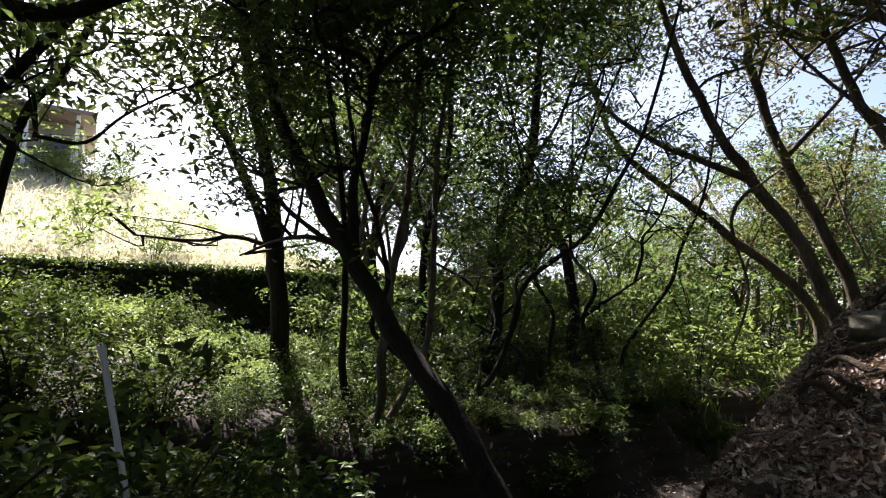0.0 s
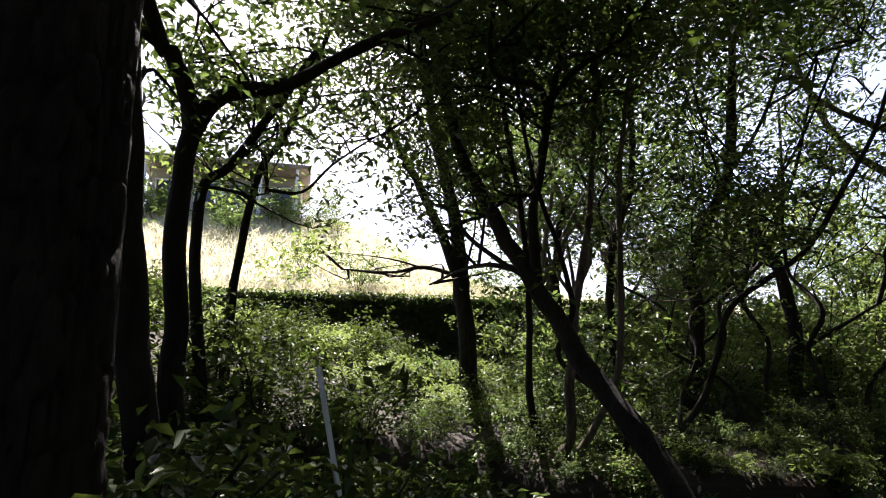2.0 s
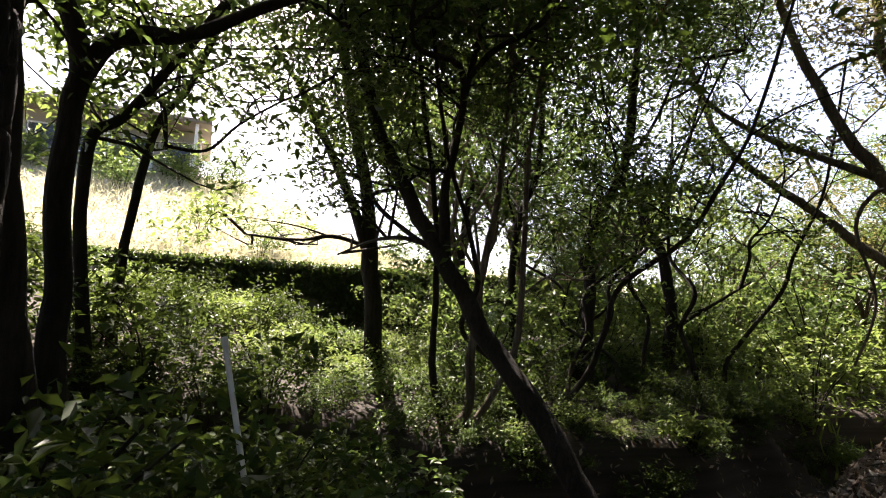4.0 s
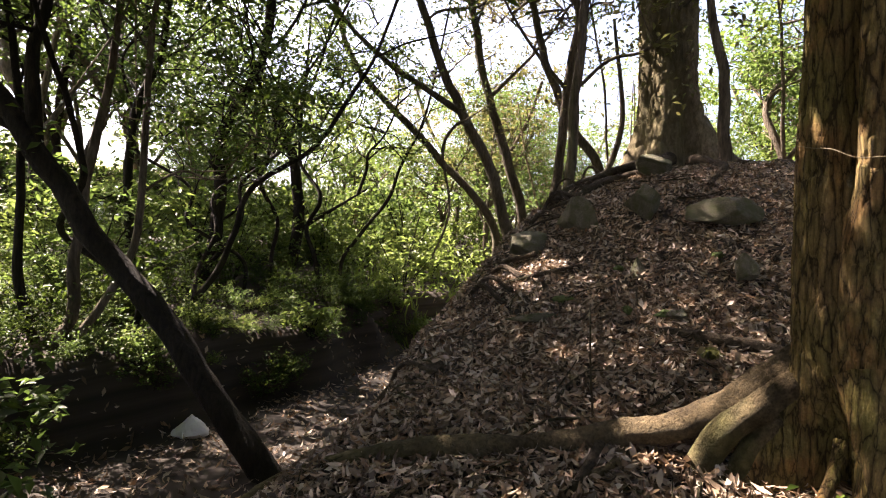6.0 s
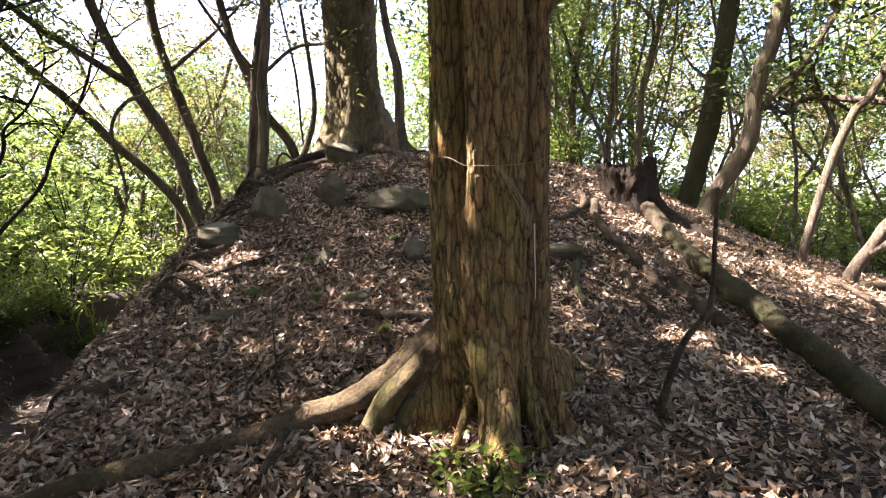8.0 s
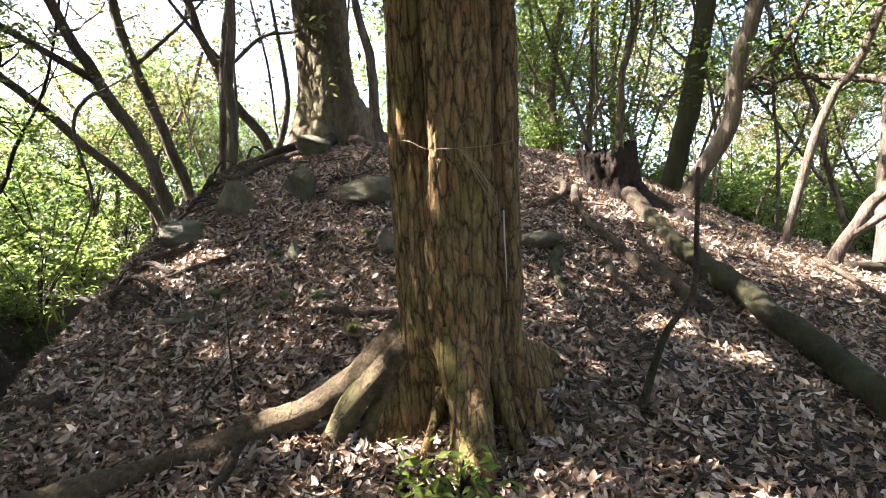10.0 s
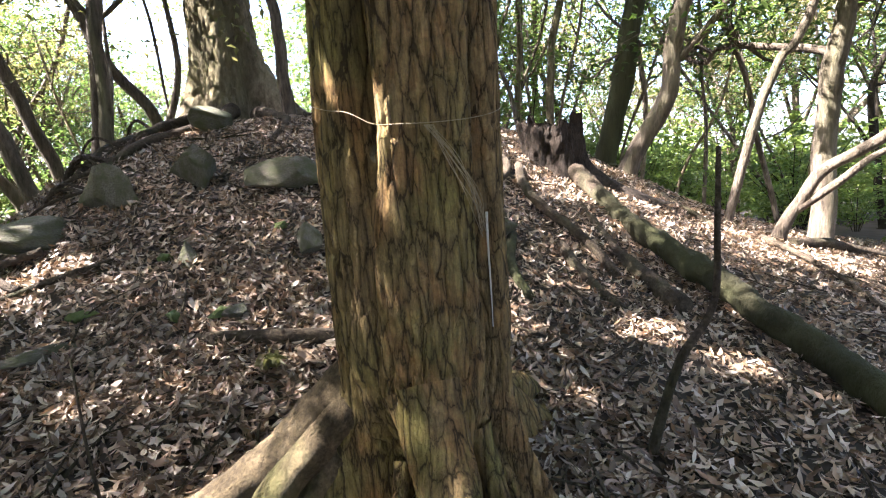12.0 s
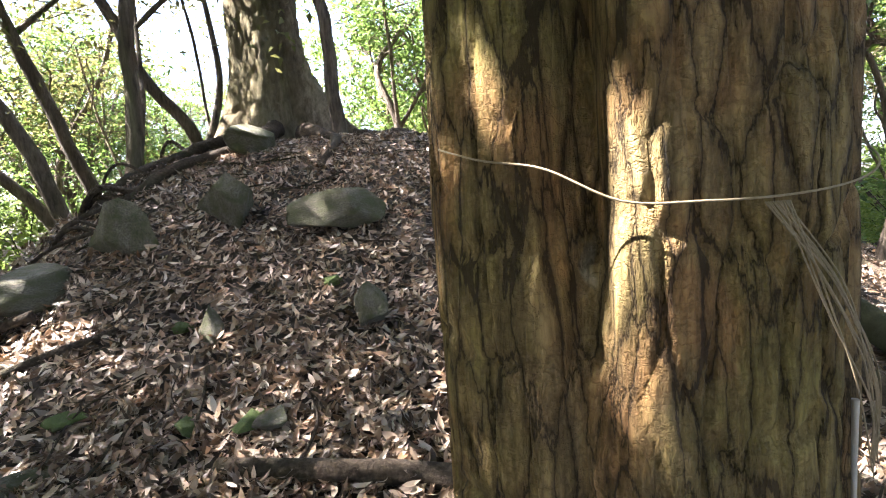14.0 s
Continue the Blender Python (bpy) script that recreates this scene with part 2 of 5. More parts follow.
def cracked_bark(name, dark, light, moss, rust):
    """Plates of bark with narrow dark fissures, painted edge shade, moss and rust-brown patches."""
    m, nt, bsdf, _ = nodes_of(name)
    lines = []
    for scale, half, warp in (((24.0, 24.0, 5.5), 0.07, 1.2), ((60.0, 60.0, 20.0), 0.05, 1.3)):
        sway = node(nt, "ShaderNodeTexNoise", Scale=0.9, Detail=6.0, Roughness=0.68)
        place = mapped(nt, scale)
        nt.links.new(place, sway.inputs["Vector"])
        add = nt.nodes.new("ShaderNodeVectorMath")
        add.operation = "MULTIPLY_ADD"
        add.inputs[1].default_value = (warp, warp, warp)
        nt.links.new(sway.outputs["Color"], add.inputs[0])
        nt.links.new(place, add.inputs[2])
        vor = node(nt, "ShaderNodeTexVoronoi", Scale=1.0, Randomness=1.0)
        vor.feature = "DISTANCE_TO_EDGE"
        nt.links.new(add.outputs[0], vor.inputs["Vector"])
        # cracks open and close along their way
        wide = ramp(nt, noise_tex(nt, 0.7, 3, place, 0.5), [(0.52, (0.0, 0.0, 0.0)), (0.7, (half, half, half))])
        less = nt.nodes.new("ShaderNodeMath")
        less.operation = "SUBTRACT"
        nt.links.new(vor.outputs["Distance"], less.inputs[0])
        nt.links.new(wide, less.inputs[1])
        # dark crack, then soft shade painted in from each plate's edge
        lines.append(ramp(nt, less.outputs[0], [(0.0, (0.12, 0.12, 0.12)), (0.03, (0.55, 0.55, 0.55)), (0.2, (1, 1, 1))]))
    across = noise_tex(nt, 46.0, 4, mapped(nt, (0.5, 0.5, 1.0)), 0.6)
    cut = ramp(nt, across, [(0.46, (1, 1, 1)), (0.495, (0.55, 0.55, 0.55)), (0.505, (0.55, 0.55, 0.55)), (0.54, (1, 1, 1))])
    fissure, flake = lines[0], mixed(nt, 0.6, mixed(nt, 0.45, (1.0, 1.0, 1.0), lines[1]), cut, "MULTIPLY")
    grain = noise_tex(nt, 30.0, 8, mapped(nt, (1.5, 1.5, 0.5)), 0.7)
    plate = ramp(nt, grain, [(0.3, tuple(c * 0.5 for c in light)), (0.72, light)])
    streak = ramp(nt, noise_tex(nt, 26.0, 6, mapped(nt, (1.6, 1.6, 0.12)), 0.65), [(0.34, (0.45, 0.45, 0.45)), (0.58, (1, 1, 1))])
    plate = mixed(nt, ramp(nt, noise_tex(nt, 4.0, 6), [(0.42, (0, 0, 0)), (0.58, (0.9, 0.9, 0.9))]), plate, moss)
    plate = mixed(nt, ramp(nt, noise_tex(nt, 6.5, 6, mapped(nt, (1, 1, 0.7))), [(0.5, (0, 0, 0)), (0.66, (0.75, 0.75, 0.75))]), plate, rust)
    spots = ramp(nt, noise_tex(nt, 14.0, 3), [(0.70, (0, 0, 0)), (0.74, (0.6, 0.6, 0.6))])
    plate = mixed(nt, spots, plate, (0.34, 0.32, 0.24))
    plate = mixed(nt, 0.8, plate, streak, "MULTIPLY")
    height = mixed(nt, 0.55, fissure, flake, "MULTIPLY")
    colour = mixed(nt, height, dark, plate)
    nt.links.new(colour, bsdf.inputs["Base Color"])
    bsdf.inputs["Roughness"].default_value = 0.9
    bsdf.inputs["Specular IOR Level"].default_value = 0.15
    bumped(nt, bsdf, mixed(nt, 0.35, height, grain), 1.0, 0.025)
    return m


def foliage(name, colours, through_colour, amount=0.45, gloss=0.45, shine=0.3):
    m, nt, bsdf, out = nodes_of(name)
    geo = nt.nodes.new("ShaderNodeNewGeometry")
    colour = ramp(nt, geo.outputs["Random Per Island"], [(i / max(1, len(colours) - 1), c) for i, c in enumerate(colours)])
    nt.links.new(colour, bsdf.inputs["Base Color"])
    bsdf.inputs["Roughness"].default_value = gloss
    bsdf.inputs["Specular IOR Level"].default_value = shine
    tr = nt.nodes.new("ShaderNodeBsdfTranslucent")
    nt.links.new(mixed(nt, 0.6, colour, through_colour), tr.inputs["Color"])
    mix = nt.nodes.new("ShaderNodeMixShader")
    mix.inputs[0].default_value = amount
    nt.links.new(bsdf.outputs[0], mix.inputs[1])
    nt.links.new(tr.outputs[0], mix.inputs[2])
    nt.links.new(mix.outputs[0], out.inputs["Surface"])
    return m


def plain(name, colour, rough=0.7, vary=0.25, scale=6.0, bump=0.3, metal=0.0):
    m, nt, bsdf, _ = nodes_of(name)
    n = noise_tex(nt, scale, 6)
    nt.links.new(ramp(nt, n, [(0.25, tuple(c * (1 - vary) for c in colour)), (0.75, tuple(min(1, c * (1 + vary)) for c in colour))]), bsdf.inputs["Base Color"])
    bsdf.inputs["Roughness"].default_value = rough
    bsdf.inputs["Metallic"].default_value = metal
    bumped(nt, bsdf, n, bump, 0.02)
    return m


def soil_material():
    """Dark soil under fallen leaves, with green growth on the bank."""
    m, nt, bsdf, _ = nodes_of("soil")
    v = noise_tex(nt, 5.0, 8)
    fine = noise_tex(nt, 60.0, 4)
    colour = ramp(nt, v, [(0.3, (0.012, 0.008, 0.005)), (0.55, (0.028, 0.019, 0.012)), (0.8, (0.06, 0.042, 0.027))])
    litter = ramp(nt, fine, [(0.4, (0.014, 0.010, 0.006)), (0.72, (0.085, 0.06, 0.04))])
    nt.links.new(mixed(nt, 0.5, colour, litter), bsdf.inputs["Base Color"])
    bsdf.inputs["Roughness"].default_value = 0.95
    bumped(nt, bsdf, fine, 1.0, 0.03)
    return m


def stone_material():
    m, nt, bsdf, _ = nodes_of("mossy_stone")
    n, fine = noise_tex(nt, 5.0, 7), noise_tex(nt, 40.0, 5)
    stone = ramp(nt, fine, [(0.3, (0.05, 0.042, 0.03)), (0.7, (0.2, 0.175, 0.125))])
    mask = ramp(nt, n, [(0.36, (0, 0, 0)), (0.62, (0.85, 0.85, 0.85))])
    nt.links.new(mixed(nt, mask, stone, (0.06, 0.066, 0.018)), bsdf.inputs["Base Color"])
    bsdf.inputs["Roughness"].default_value = 0.9
    bumped(nt, bsdf, mixed(nt, 0.5, fine, n), 1.0, 0.04)
    return m


BARK_MAIN = cracked_bark("bark_brown", (0.02, 0.013, 0.007), (0.32, 0.22, 0.095), (0.2, 0.165, 0.05), (0.29, 0.155, 0.06))
BARK_PALE = bark("bark_pale", (0.06, 0.042, 0.025), (0.40, 0.32, 0.22), (0.14, 0.12, 0.055), 0.5, (7, 7, 3))
# near black: the shade on backlit trunks is put into this bark's colour
BARK_SHADED = bark("bark_shaded", (0.009, 0.0065, 0.0045), (0.045, 0.034, 0.023), (0.03, 0.033, 0.013), 0.62)
BARK_GREY = bark("bark_grey", (0.045, 0.035, 0.025), (0.25, 0.20, 0.15), (0.11, 0.11, 0.05), 0.6)
BARK_MOSS = bark("bark_mossy", (0.02, 0.016, 0.009), (0.095, 0.08, 0.046), (0.045, 0.05, 0.016), 0.40, (14, 14, 5))
WOOD_DEAD = bark("dead_wood", (0.025, 0.018, 0.012), (0.15, 0.112, 0.075), (0.055, 0.055, 0.022), 0.55, (18, 18, 18))
CHAR = bark("rotten_wood", (0.012, 0.009, 0.007), (0.07, 0.05, 0.035), (0.05, 0.05, 0.02), 0.7, (14, 14, 5))
ROOT_BARK = bark("root_bark", (0.04, 0.028, 0.015), (0.22, 0.165, 0.09), (0.1, 0.095, 0.032), 0.52, (16, 16, 16))
SOIL, STONE = soil_material(), stone_material()
LEAF_DARK = foliage("leaf_dark_green", [(0.013, 0.029, 0.007), (0.022, 0.047, 0.011), (0.036, 0.065, 0.014), (0.05, 0.072, 0.014)], (0.13, 0.2, 0.025), 0.35)
# shaded copy of the green leaf: deep shade painted in, with little sheen
LEAF_SHADE = foliage("leaf_shaded_green", [(0.009, 0.02, 0.005), (0.018, 0.038, 0.008), (0.035, 0.065, 0.013)], (0.14, 0.2, 0.03), 0.3, 0.6, 0.12)
LEAF_MID = foliage("leaf_green", [(0.022, 0.05, 0.009), (0.036, 0.072, 0.013), (0.058, 0.094, 0.014), (0.079, 0.094, 0.018)], (0.2, 0.3, 0.07), 0.4)
LEAF_YOUNG = foliage("leaf_fresh_green", [(0.043, 0.079, 0.011), (0.065, 0.108, 0.014), (0.094, 0.13, 0.018), (0.122, 0.137, 0.022)], (0.31, 0.41, 0.1), 0.45)
LEAF_BROWNISH = foliage("leaf_olive", [(0.06, 0.07, 0.02), (0.10, 0.085, 0.03), (0.09, 0.10, 0.025), (0.15, 0.11, 0.05)], (0.26, 0.25, 0.08), 0.4)
# dry grass, paled further: the sun's glare is put into the colour
GRASS = foliage("grass_dry_glare", [(0.3, 0.31, 0.14), (0.5, 0.47, 0.33), (0.62, 0.58, 0.46)], (0.65, 0.62, 0.4), 0.4, 0.6)
LITTER = foliage("fallen_leaves", [(0.03, 0.018, 0.010), (0.09, 0.056, 0.032), (0.19, 0.125, 0.076), (0.06, 0.038, 0.022), (0.30, 0.22, 0.15), (0.42, 0.33, 0.24), (0.21, 0.115, 0.058), (0.5, 0.42, 0.33), (0.12, 0.085, 0.055), (0.035, 0.024, 0.015)], (0.35, 0.2, 0.09), 0.1, 0.42)
CONCRETE = plain("weathered_concrete", (0.10, 0.09, 0.06), 0.9, 0.35, 3.0)
# house render, darkened in its colour for the shade under the eaves
WALL_PAINT = plain("eave_shaded_render", (0.36, 0.33, 0.27), 0.85, 0.12, 2.0)
ROOF_TILE = plain("roof_tile", (0.16, 0.13, 0.11), 0.7, 0.3, 5.0)
WHITE_PAINT = plain("white_paint", (0.78, 0.78, 0.76), 0.5, 0.08, 8.0)
POLE_GREY = plain("grey_plastic", (0.55, 0.54, 0.5), 0.45, 0.15, 12.0)
BAG = plain("white_plastic_film", (0.8, 0.8, 0.82), 0.35, 0.06, 10.0)
DARK_GLASS = plain("window_glass", (0.03, 0.035, 0.04), 0.1, 0.1, 1.0, 0.0)
FIBRE = plain("dry_fibre", (0.2, 0.155, 0.085), 0.8, 0.3, 40.0)
RESIN = plain("dried_resin", (0.4, 0.37, 0.3), 0.45, 0.2, 30.0)
# dry ground of the slope, whitened to carry the same sun glare
TURF = plain("dry_turf_glare", (0.55, 0.51, 0.38), 0.95, 0.35, 1.2, 0.6)
MOSS = plain("moss", (0.07, 0.10, 0.02), 1.0, 0.4, 30.0, 1.0)


# ---- the ground ----
def build_ground():
    """One sheet: fine squares where one walks, wider ones out to the horizon."""
    near = np.linspace(-14, 18, 205)
    out = np.geomspace(0.3, 2500, 40)
    axis = np.concatenate([near[0] - out[::-1], near, near[-1] + out])
    x, y = np.meshgrid(axis, axis + 4.0, indexing="ij")
    z = land(x, y)
    n = len(axis)
    i, j = np.meshgrid(np.arange(n - 1), np.arange(n - 1), indexing="ij")
    f = np.stack([i * n + j, (i + 1) * n + j, (i + 1) * n + j + 1, i * n + j + 1], -1).reshape(-1, 4)
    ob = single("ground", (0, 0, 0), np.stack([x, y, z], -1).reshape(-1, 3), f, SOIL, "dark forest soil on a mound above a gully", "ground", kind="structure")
    ob.data.materials.append(TURF)
    s = (x - GULLY[0]) * ACROSS[0] + (y - GULLY[1]) * ACROSS[1]
    ob.data.polygons.foreach_set("material_index", (s[:-1, :-1] > WALL_S).astype(np.int32).ravel())
    return ob


build_ground()


def at(x, y, dz=0.0):
    return (x, y, float(land(np.array([x]), np.array([y]))[0]) + dz)


# ---- the retaining wall and the slope above it ----
def along(a, s, z):
    return (GULLY[0] + a * ALONG[0] + s * ACROSS[0], GULLY[1] + a * ALONG[1] + s * ACROSS[1], z)


def block(sx, sy, sz, bevel=0.02):
    bm = bmesh.new()
    bmesh.ops.create_cube(bm, size=1)
    bmesh.ops.scale(bm, vec=(sx, sy, sz), verts=bm.verts)
    if bevel:
        bmesh.ops.bevel(bm, geom=bm.edges[:], offset=bevel, segments=1, affect="EDGES")
    bmesh.ops.triangulate(bm, faces=bm.faces[:])
    v = np.array([q.co[:] for q in bm.verts])
    f = np.array([[q.index for q in face.verts] for face in bm.faces])
    bm.free()
    return v, f


TURN = math.degrees(math.atan2(ALONG[1], ALONG[0]))
wall = thing("retaining_wall", along(-6, WALL_S, 1.0), "old dark concrete retaining wall overgrown with ivy", "wall")
wall.rotation_euler = (0, 0, radians(TURN))
v, f = block(26, 0.35, 4.2, 0.03)
part("wall_body", v + (0, 0, 0), f, CONCRETE, wall, shade=False)
v, f = block(26, 0.5, 0.14, 0.02)
part("coping", v + (0, -0.02, 2.17), f, CONCRETE, wall, "mossy coping", shade=False)


# ---- trees ----
def tree(name, points, r0, r1, limbs=(), material=BARK_SHADED, leaf=LEAF_MID, crown=60, per=45, spread=0.32, size=0.085, reach=1.3,
         label="", seed=0, flare=0.5, low=0.35, twigs=True, sides=10, rise=2.5, top=0, boughs=4, group="woodland trees"):
    """A tree: its trunk along a few points, limbs as (points, thick, thin), and a crown of leaf sprays on twigs round the upper limbs."""
    rnd = np.random.default_rng(seed + 100)
    base = np.array(points[0], float)
    ground = float(land(base[:1], base[1:2])[0]) - 0.12
    if ground < base[2]:
        points = [(base[0], base[1], ground)] + list(points)
    else:
        points = [(base[0], base[1], ground)] + list(points[1:])
    base = np.array(points[0], float)
    end, before = np.array(points[-1], float), np.array(points[-2], float)
    way = (end - before) / np.linalg.norm(end - before) + (0, 0, 0.5)
    points = list(points) + [tuple(end + way / np.linalg.norm(way) * rise)]
    ob = thing(name, base, label, "tree", group)
    v, f = tube(np.array(points) - base, r0, r1, sides, 7, 0.13, seed, flare)
    part("trunk", v, f, material, ob)
    lines = [spline(np.array(points) - base, 8)]
    for i, (p, a, b) in enumerate(limbs):
        v, f = tube(np.array(p) - base, a, b, max(6, sides - 3), 6, 0.14, seed + i + 1)
        part("limb", v, f, material, ob)
        lines.append(spline(np.array(p) - base, 8))
    for i in range(boughs):
        line = lines[int(rnd.integers(0, len(lines)))]
        start = line[int(len(line) * rnd.uniform(max(low, 0.35), 0.9))]
        d = np.array([rnd.normal(), rnd.normal(), rnd.uniform(0.2, 1.1)])
        d = d / np.linalg.norm(d) * reach * rnd.uniform(0.9, 1.6)
        kink = 0.16 * reach
        q = [start] + [start + d * k + rnd.normal(size=3) * kink * k + (0, 0, 0.3 * k * k) for k in (0.3, 0.55, 0.8, 1.05, 1.3)]
        thick = max(0.014, r1 * 0.55)
        v, f = tube(q, thick, thick * 0.3, 6, 5, 0.16, seed + 40 + i)
        part("limb", v, f, material, ob)
        lines.append(spline(np.array(q), 8))
    # twigs from the upper part of every line
    pool = np.concatenate([l[int(len(l) * (low if i == 0 else 0.3)):] for i, l in enumerate(lines)])
    ends, wood = [], []
    for k in range(crown):
        start = pool[int(len(pool) * rnd.uniform(0, 1) ** 0.7)]
        d = rnd.normal(size=3)
        d[2] = abs(d[2]) * 0.45 + 0.05
        d *= reach * rnd.uniform(0.35, 1.0) / np.linalg.norm(d)
        mid = start + d * 0.5 + rnd.normal(size=3) * 0.12 * reach
        end = start + d + rnd.normal(size=3) * 0.1
        ends += [end, mid + rnd.normal(size=3) * 0.15, end + rnd.normal(size=3) * 0.25 * reach]
        if twigs:
            wood.append(tube([start, mid, end], max(0.008, r1 * 0.35), 0.004, 3, 3, 0.1, seed + k))
    # extra leaf clumps added above the view, to shade the ground below
    shade_ends = []
    for k in range(top):
        start = lines[0][-1 - int(rnd.integers(0, 7))]
        d = rnd.normal(size=3) * np.array([1, 1, 0.45])
        end = start + d / np.linalg.norm(d) * 3.0 * rnd.uniform(0.25, 1.0)
        shade_ends += [end, (start + end) / 2 + rnd.normal(size=3) * 0.3, end + rnd.normal(size=3) * 0.5]
        wood.append(tube([start, (start + end) / 2 + rnd.normal(size=3) * 0.15, end], 0.025, 0.006, 3, 3, 0.1, seed + k))
    if wood:
        v, f = joined(wood)
        part("twig_work", v, f, material, ob, kind="stuff")
    if crown:
        pieces = [sprays(ends, per // 3, spread, size, rnd, base=base)]
        if shade_ends:
            pieces.append(sprays(shade_ends, 36, 0.36, 0.125, rnd, base=base))
        v, f = joined(pieces)
        part("crown", v, f, leaf, ob)
    return ob


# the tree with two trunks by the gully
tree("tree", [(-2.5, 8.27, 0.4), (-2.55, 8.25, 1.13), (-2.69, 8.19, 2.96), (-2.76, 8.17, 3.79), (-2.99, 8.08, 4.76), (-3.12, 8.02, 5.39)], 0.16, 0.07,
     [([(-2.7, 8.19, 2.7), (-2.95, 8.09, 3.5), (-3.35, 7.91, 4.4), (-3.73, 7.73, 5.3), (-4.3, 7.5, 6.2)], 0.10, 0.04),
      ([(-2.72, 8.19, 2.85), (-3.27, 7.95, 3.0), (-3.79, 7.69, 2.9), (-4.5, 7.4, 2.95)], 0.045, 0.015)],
     BARK_SHADED, LEAF_YOUNG, 39, 96, 0.17, 0.112, 1.6, "dark forked tree with fresh green leaves beside the gully", 1, low=0.72, rise=4.0, top=48)
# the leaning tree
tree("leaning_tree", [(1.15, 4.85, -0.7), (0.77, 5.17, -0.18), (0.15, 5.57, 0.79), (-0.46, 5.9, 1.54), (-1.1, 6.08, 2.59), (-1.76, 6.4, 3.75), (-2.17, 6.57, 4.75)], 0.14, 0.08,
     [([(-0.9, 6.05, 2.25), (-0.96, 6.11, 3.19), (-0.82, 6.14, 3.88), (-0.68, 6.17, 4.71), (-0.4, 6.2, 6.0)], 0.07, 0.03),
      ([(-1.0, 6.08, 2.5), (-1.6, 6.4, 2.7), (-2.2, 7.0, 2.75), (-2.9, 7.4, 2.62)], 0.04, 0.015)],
     BARK_SHADED, LEAF_DARK, 62, 120, 0.19, 0.100, 1.7, "dark tree leaning far out over the gully", 2, flare=0.2, low=0.55, rise=4.0, top=48)
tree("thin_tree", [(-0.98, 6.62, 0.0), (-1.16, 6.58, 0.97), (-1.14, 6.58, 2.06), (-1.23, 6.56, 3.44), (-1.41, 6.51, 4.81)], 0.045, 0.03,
     (), BARK_SHADED, LEAF_DARK, 33, 96, 0.17, 0.100, 1.2, "slender dark sapling on the gully bank", 3, low=0.45, rise=4.0, top=36)
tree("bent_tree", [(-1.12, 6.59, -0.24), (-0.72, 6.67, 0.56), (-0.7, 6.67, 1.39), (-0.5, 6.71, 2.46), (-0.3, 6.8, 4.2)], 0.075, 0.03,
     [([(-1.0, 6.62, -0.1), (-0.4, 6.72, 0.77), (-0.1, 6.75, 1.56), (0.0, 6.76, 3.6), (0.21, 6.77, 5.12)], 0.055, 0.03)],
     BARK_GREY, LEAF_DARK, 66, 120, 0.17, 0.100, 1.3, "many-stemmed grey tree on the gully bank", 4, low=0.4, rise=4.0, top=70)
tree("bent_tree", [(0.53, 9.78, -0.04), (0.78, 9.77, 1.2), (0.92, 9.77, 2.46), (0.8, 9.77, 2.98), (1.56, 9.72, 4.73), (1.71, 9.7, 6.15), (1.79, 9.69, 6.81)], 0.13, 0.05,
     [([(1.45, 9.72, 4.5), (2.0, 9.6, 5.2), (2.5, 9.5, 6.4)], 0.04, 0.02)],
     BARK_SHADED, LEAF_MID, 59, 120, 0.21, 0.112, 1.7, "crooked tree with a winding trunk", 5, low=0.4, rise=4.0, top=64)
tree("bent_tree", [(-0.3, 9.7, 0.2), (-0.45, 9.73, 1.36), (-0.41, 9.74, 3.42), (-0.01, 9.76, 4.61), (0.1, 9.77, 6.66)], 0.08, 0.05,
     (), BARK_SHADED, LEAF_MID, 66, 120, 0.22, 0.112, 1.6, "slender dark tree in thick foliage", 6, low=0.3, rise=4.0, top=64)
tree("crooked_tree", [(2.2, 11.64, 0.2), (2.29, 11.64, 0.57), (2.55, 11.6, 1.71), (2.43, 11.62, 3.09), (2.22, 11.65, 3.59)], 0.16, 0.07,
     [([(2.5, 11.6, 1.6), (3.2, 11.45, 2.1), (3.95, 11.25, 2.6)], 0.05, 0.02)],
     BARK_SHADED, LEAF_YOUNG, 57, 96, 0.20, 0.125, 1.3, "knotted crooked tree with a raised side branch", 7, low=0.6, rise=1.0)
# trees on the far flank of the mound
tree("tree", [(6.4, 9.0, 1.0), (6.23, 9.16, 1.95), (5.92, 9.34, 3.12), (5.35, 9.64, 4.24), (4.84, 9.88, 5.63), (4.39, 10.06, 7.3)], 0.15, 0.06,
     [([(5.4, 9.62, 4.15), (4.03, 10.19, 5.09), (3.36, 10.4, 5.68), (2.8, 10.55, 6.5)], 0.07, 0.03),
      ([(5.5, 9.5, 3.9), (4.92, 8.74, 3.69), (4.67, 8.86, 3.19), (4.82, 8.79, 2.08), (4.54, 8.92, 1.17)], 0.04, 0.015)],
     BARK_GREY, LEAF_BROWNISH, 49, 80, 0.21, 0.112, 1.6, "leaning grey tree with a hanging dead bough", 8, low=0.5, boughs=10, rise=3.5, top=24)
tree("tree", [(7.1, 9.8, 1.2), (7.06, 9.82, 2.23), (6.48, 10.17, 4.45), (6.06, 10.4, 6.43), (6.04, 10.42, 7.67)], 0.14, 0.06,
     [([(6.4, 10.2, 4.7), (7.2, 9.9, 5.6), (8.0, 9.7, 6.6)], 0.05, 0.02)],
     BARK_GREY, LEAF_BROWNISH, 49, 80, 0.21, 0.112, 1.6, "grey tree with open olive foliage", 9, low=0.5, boughs=10, rise=3.5, top=24)
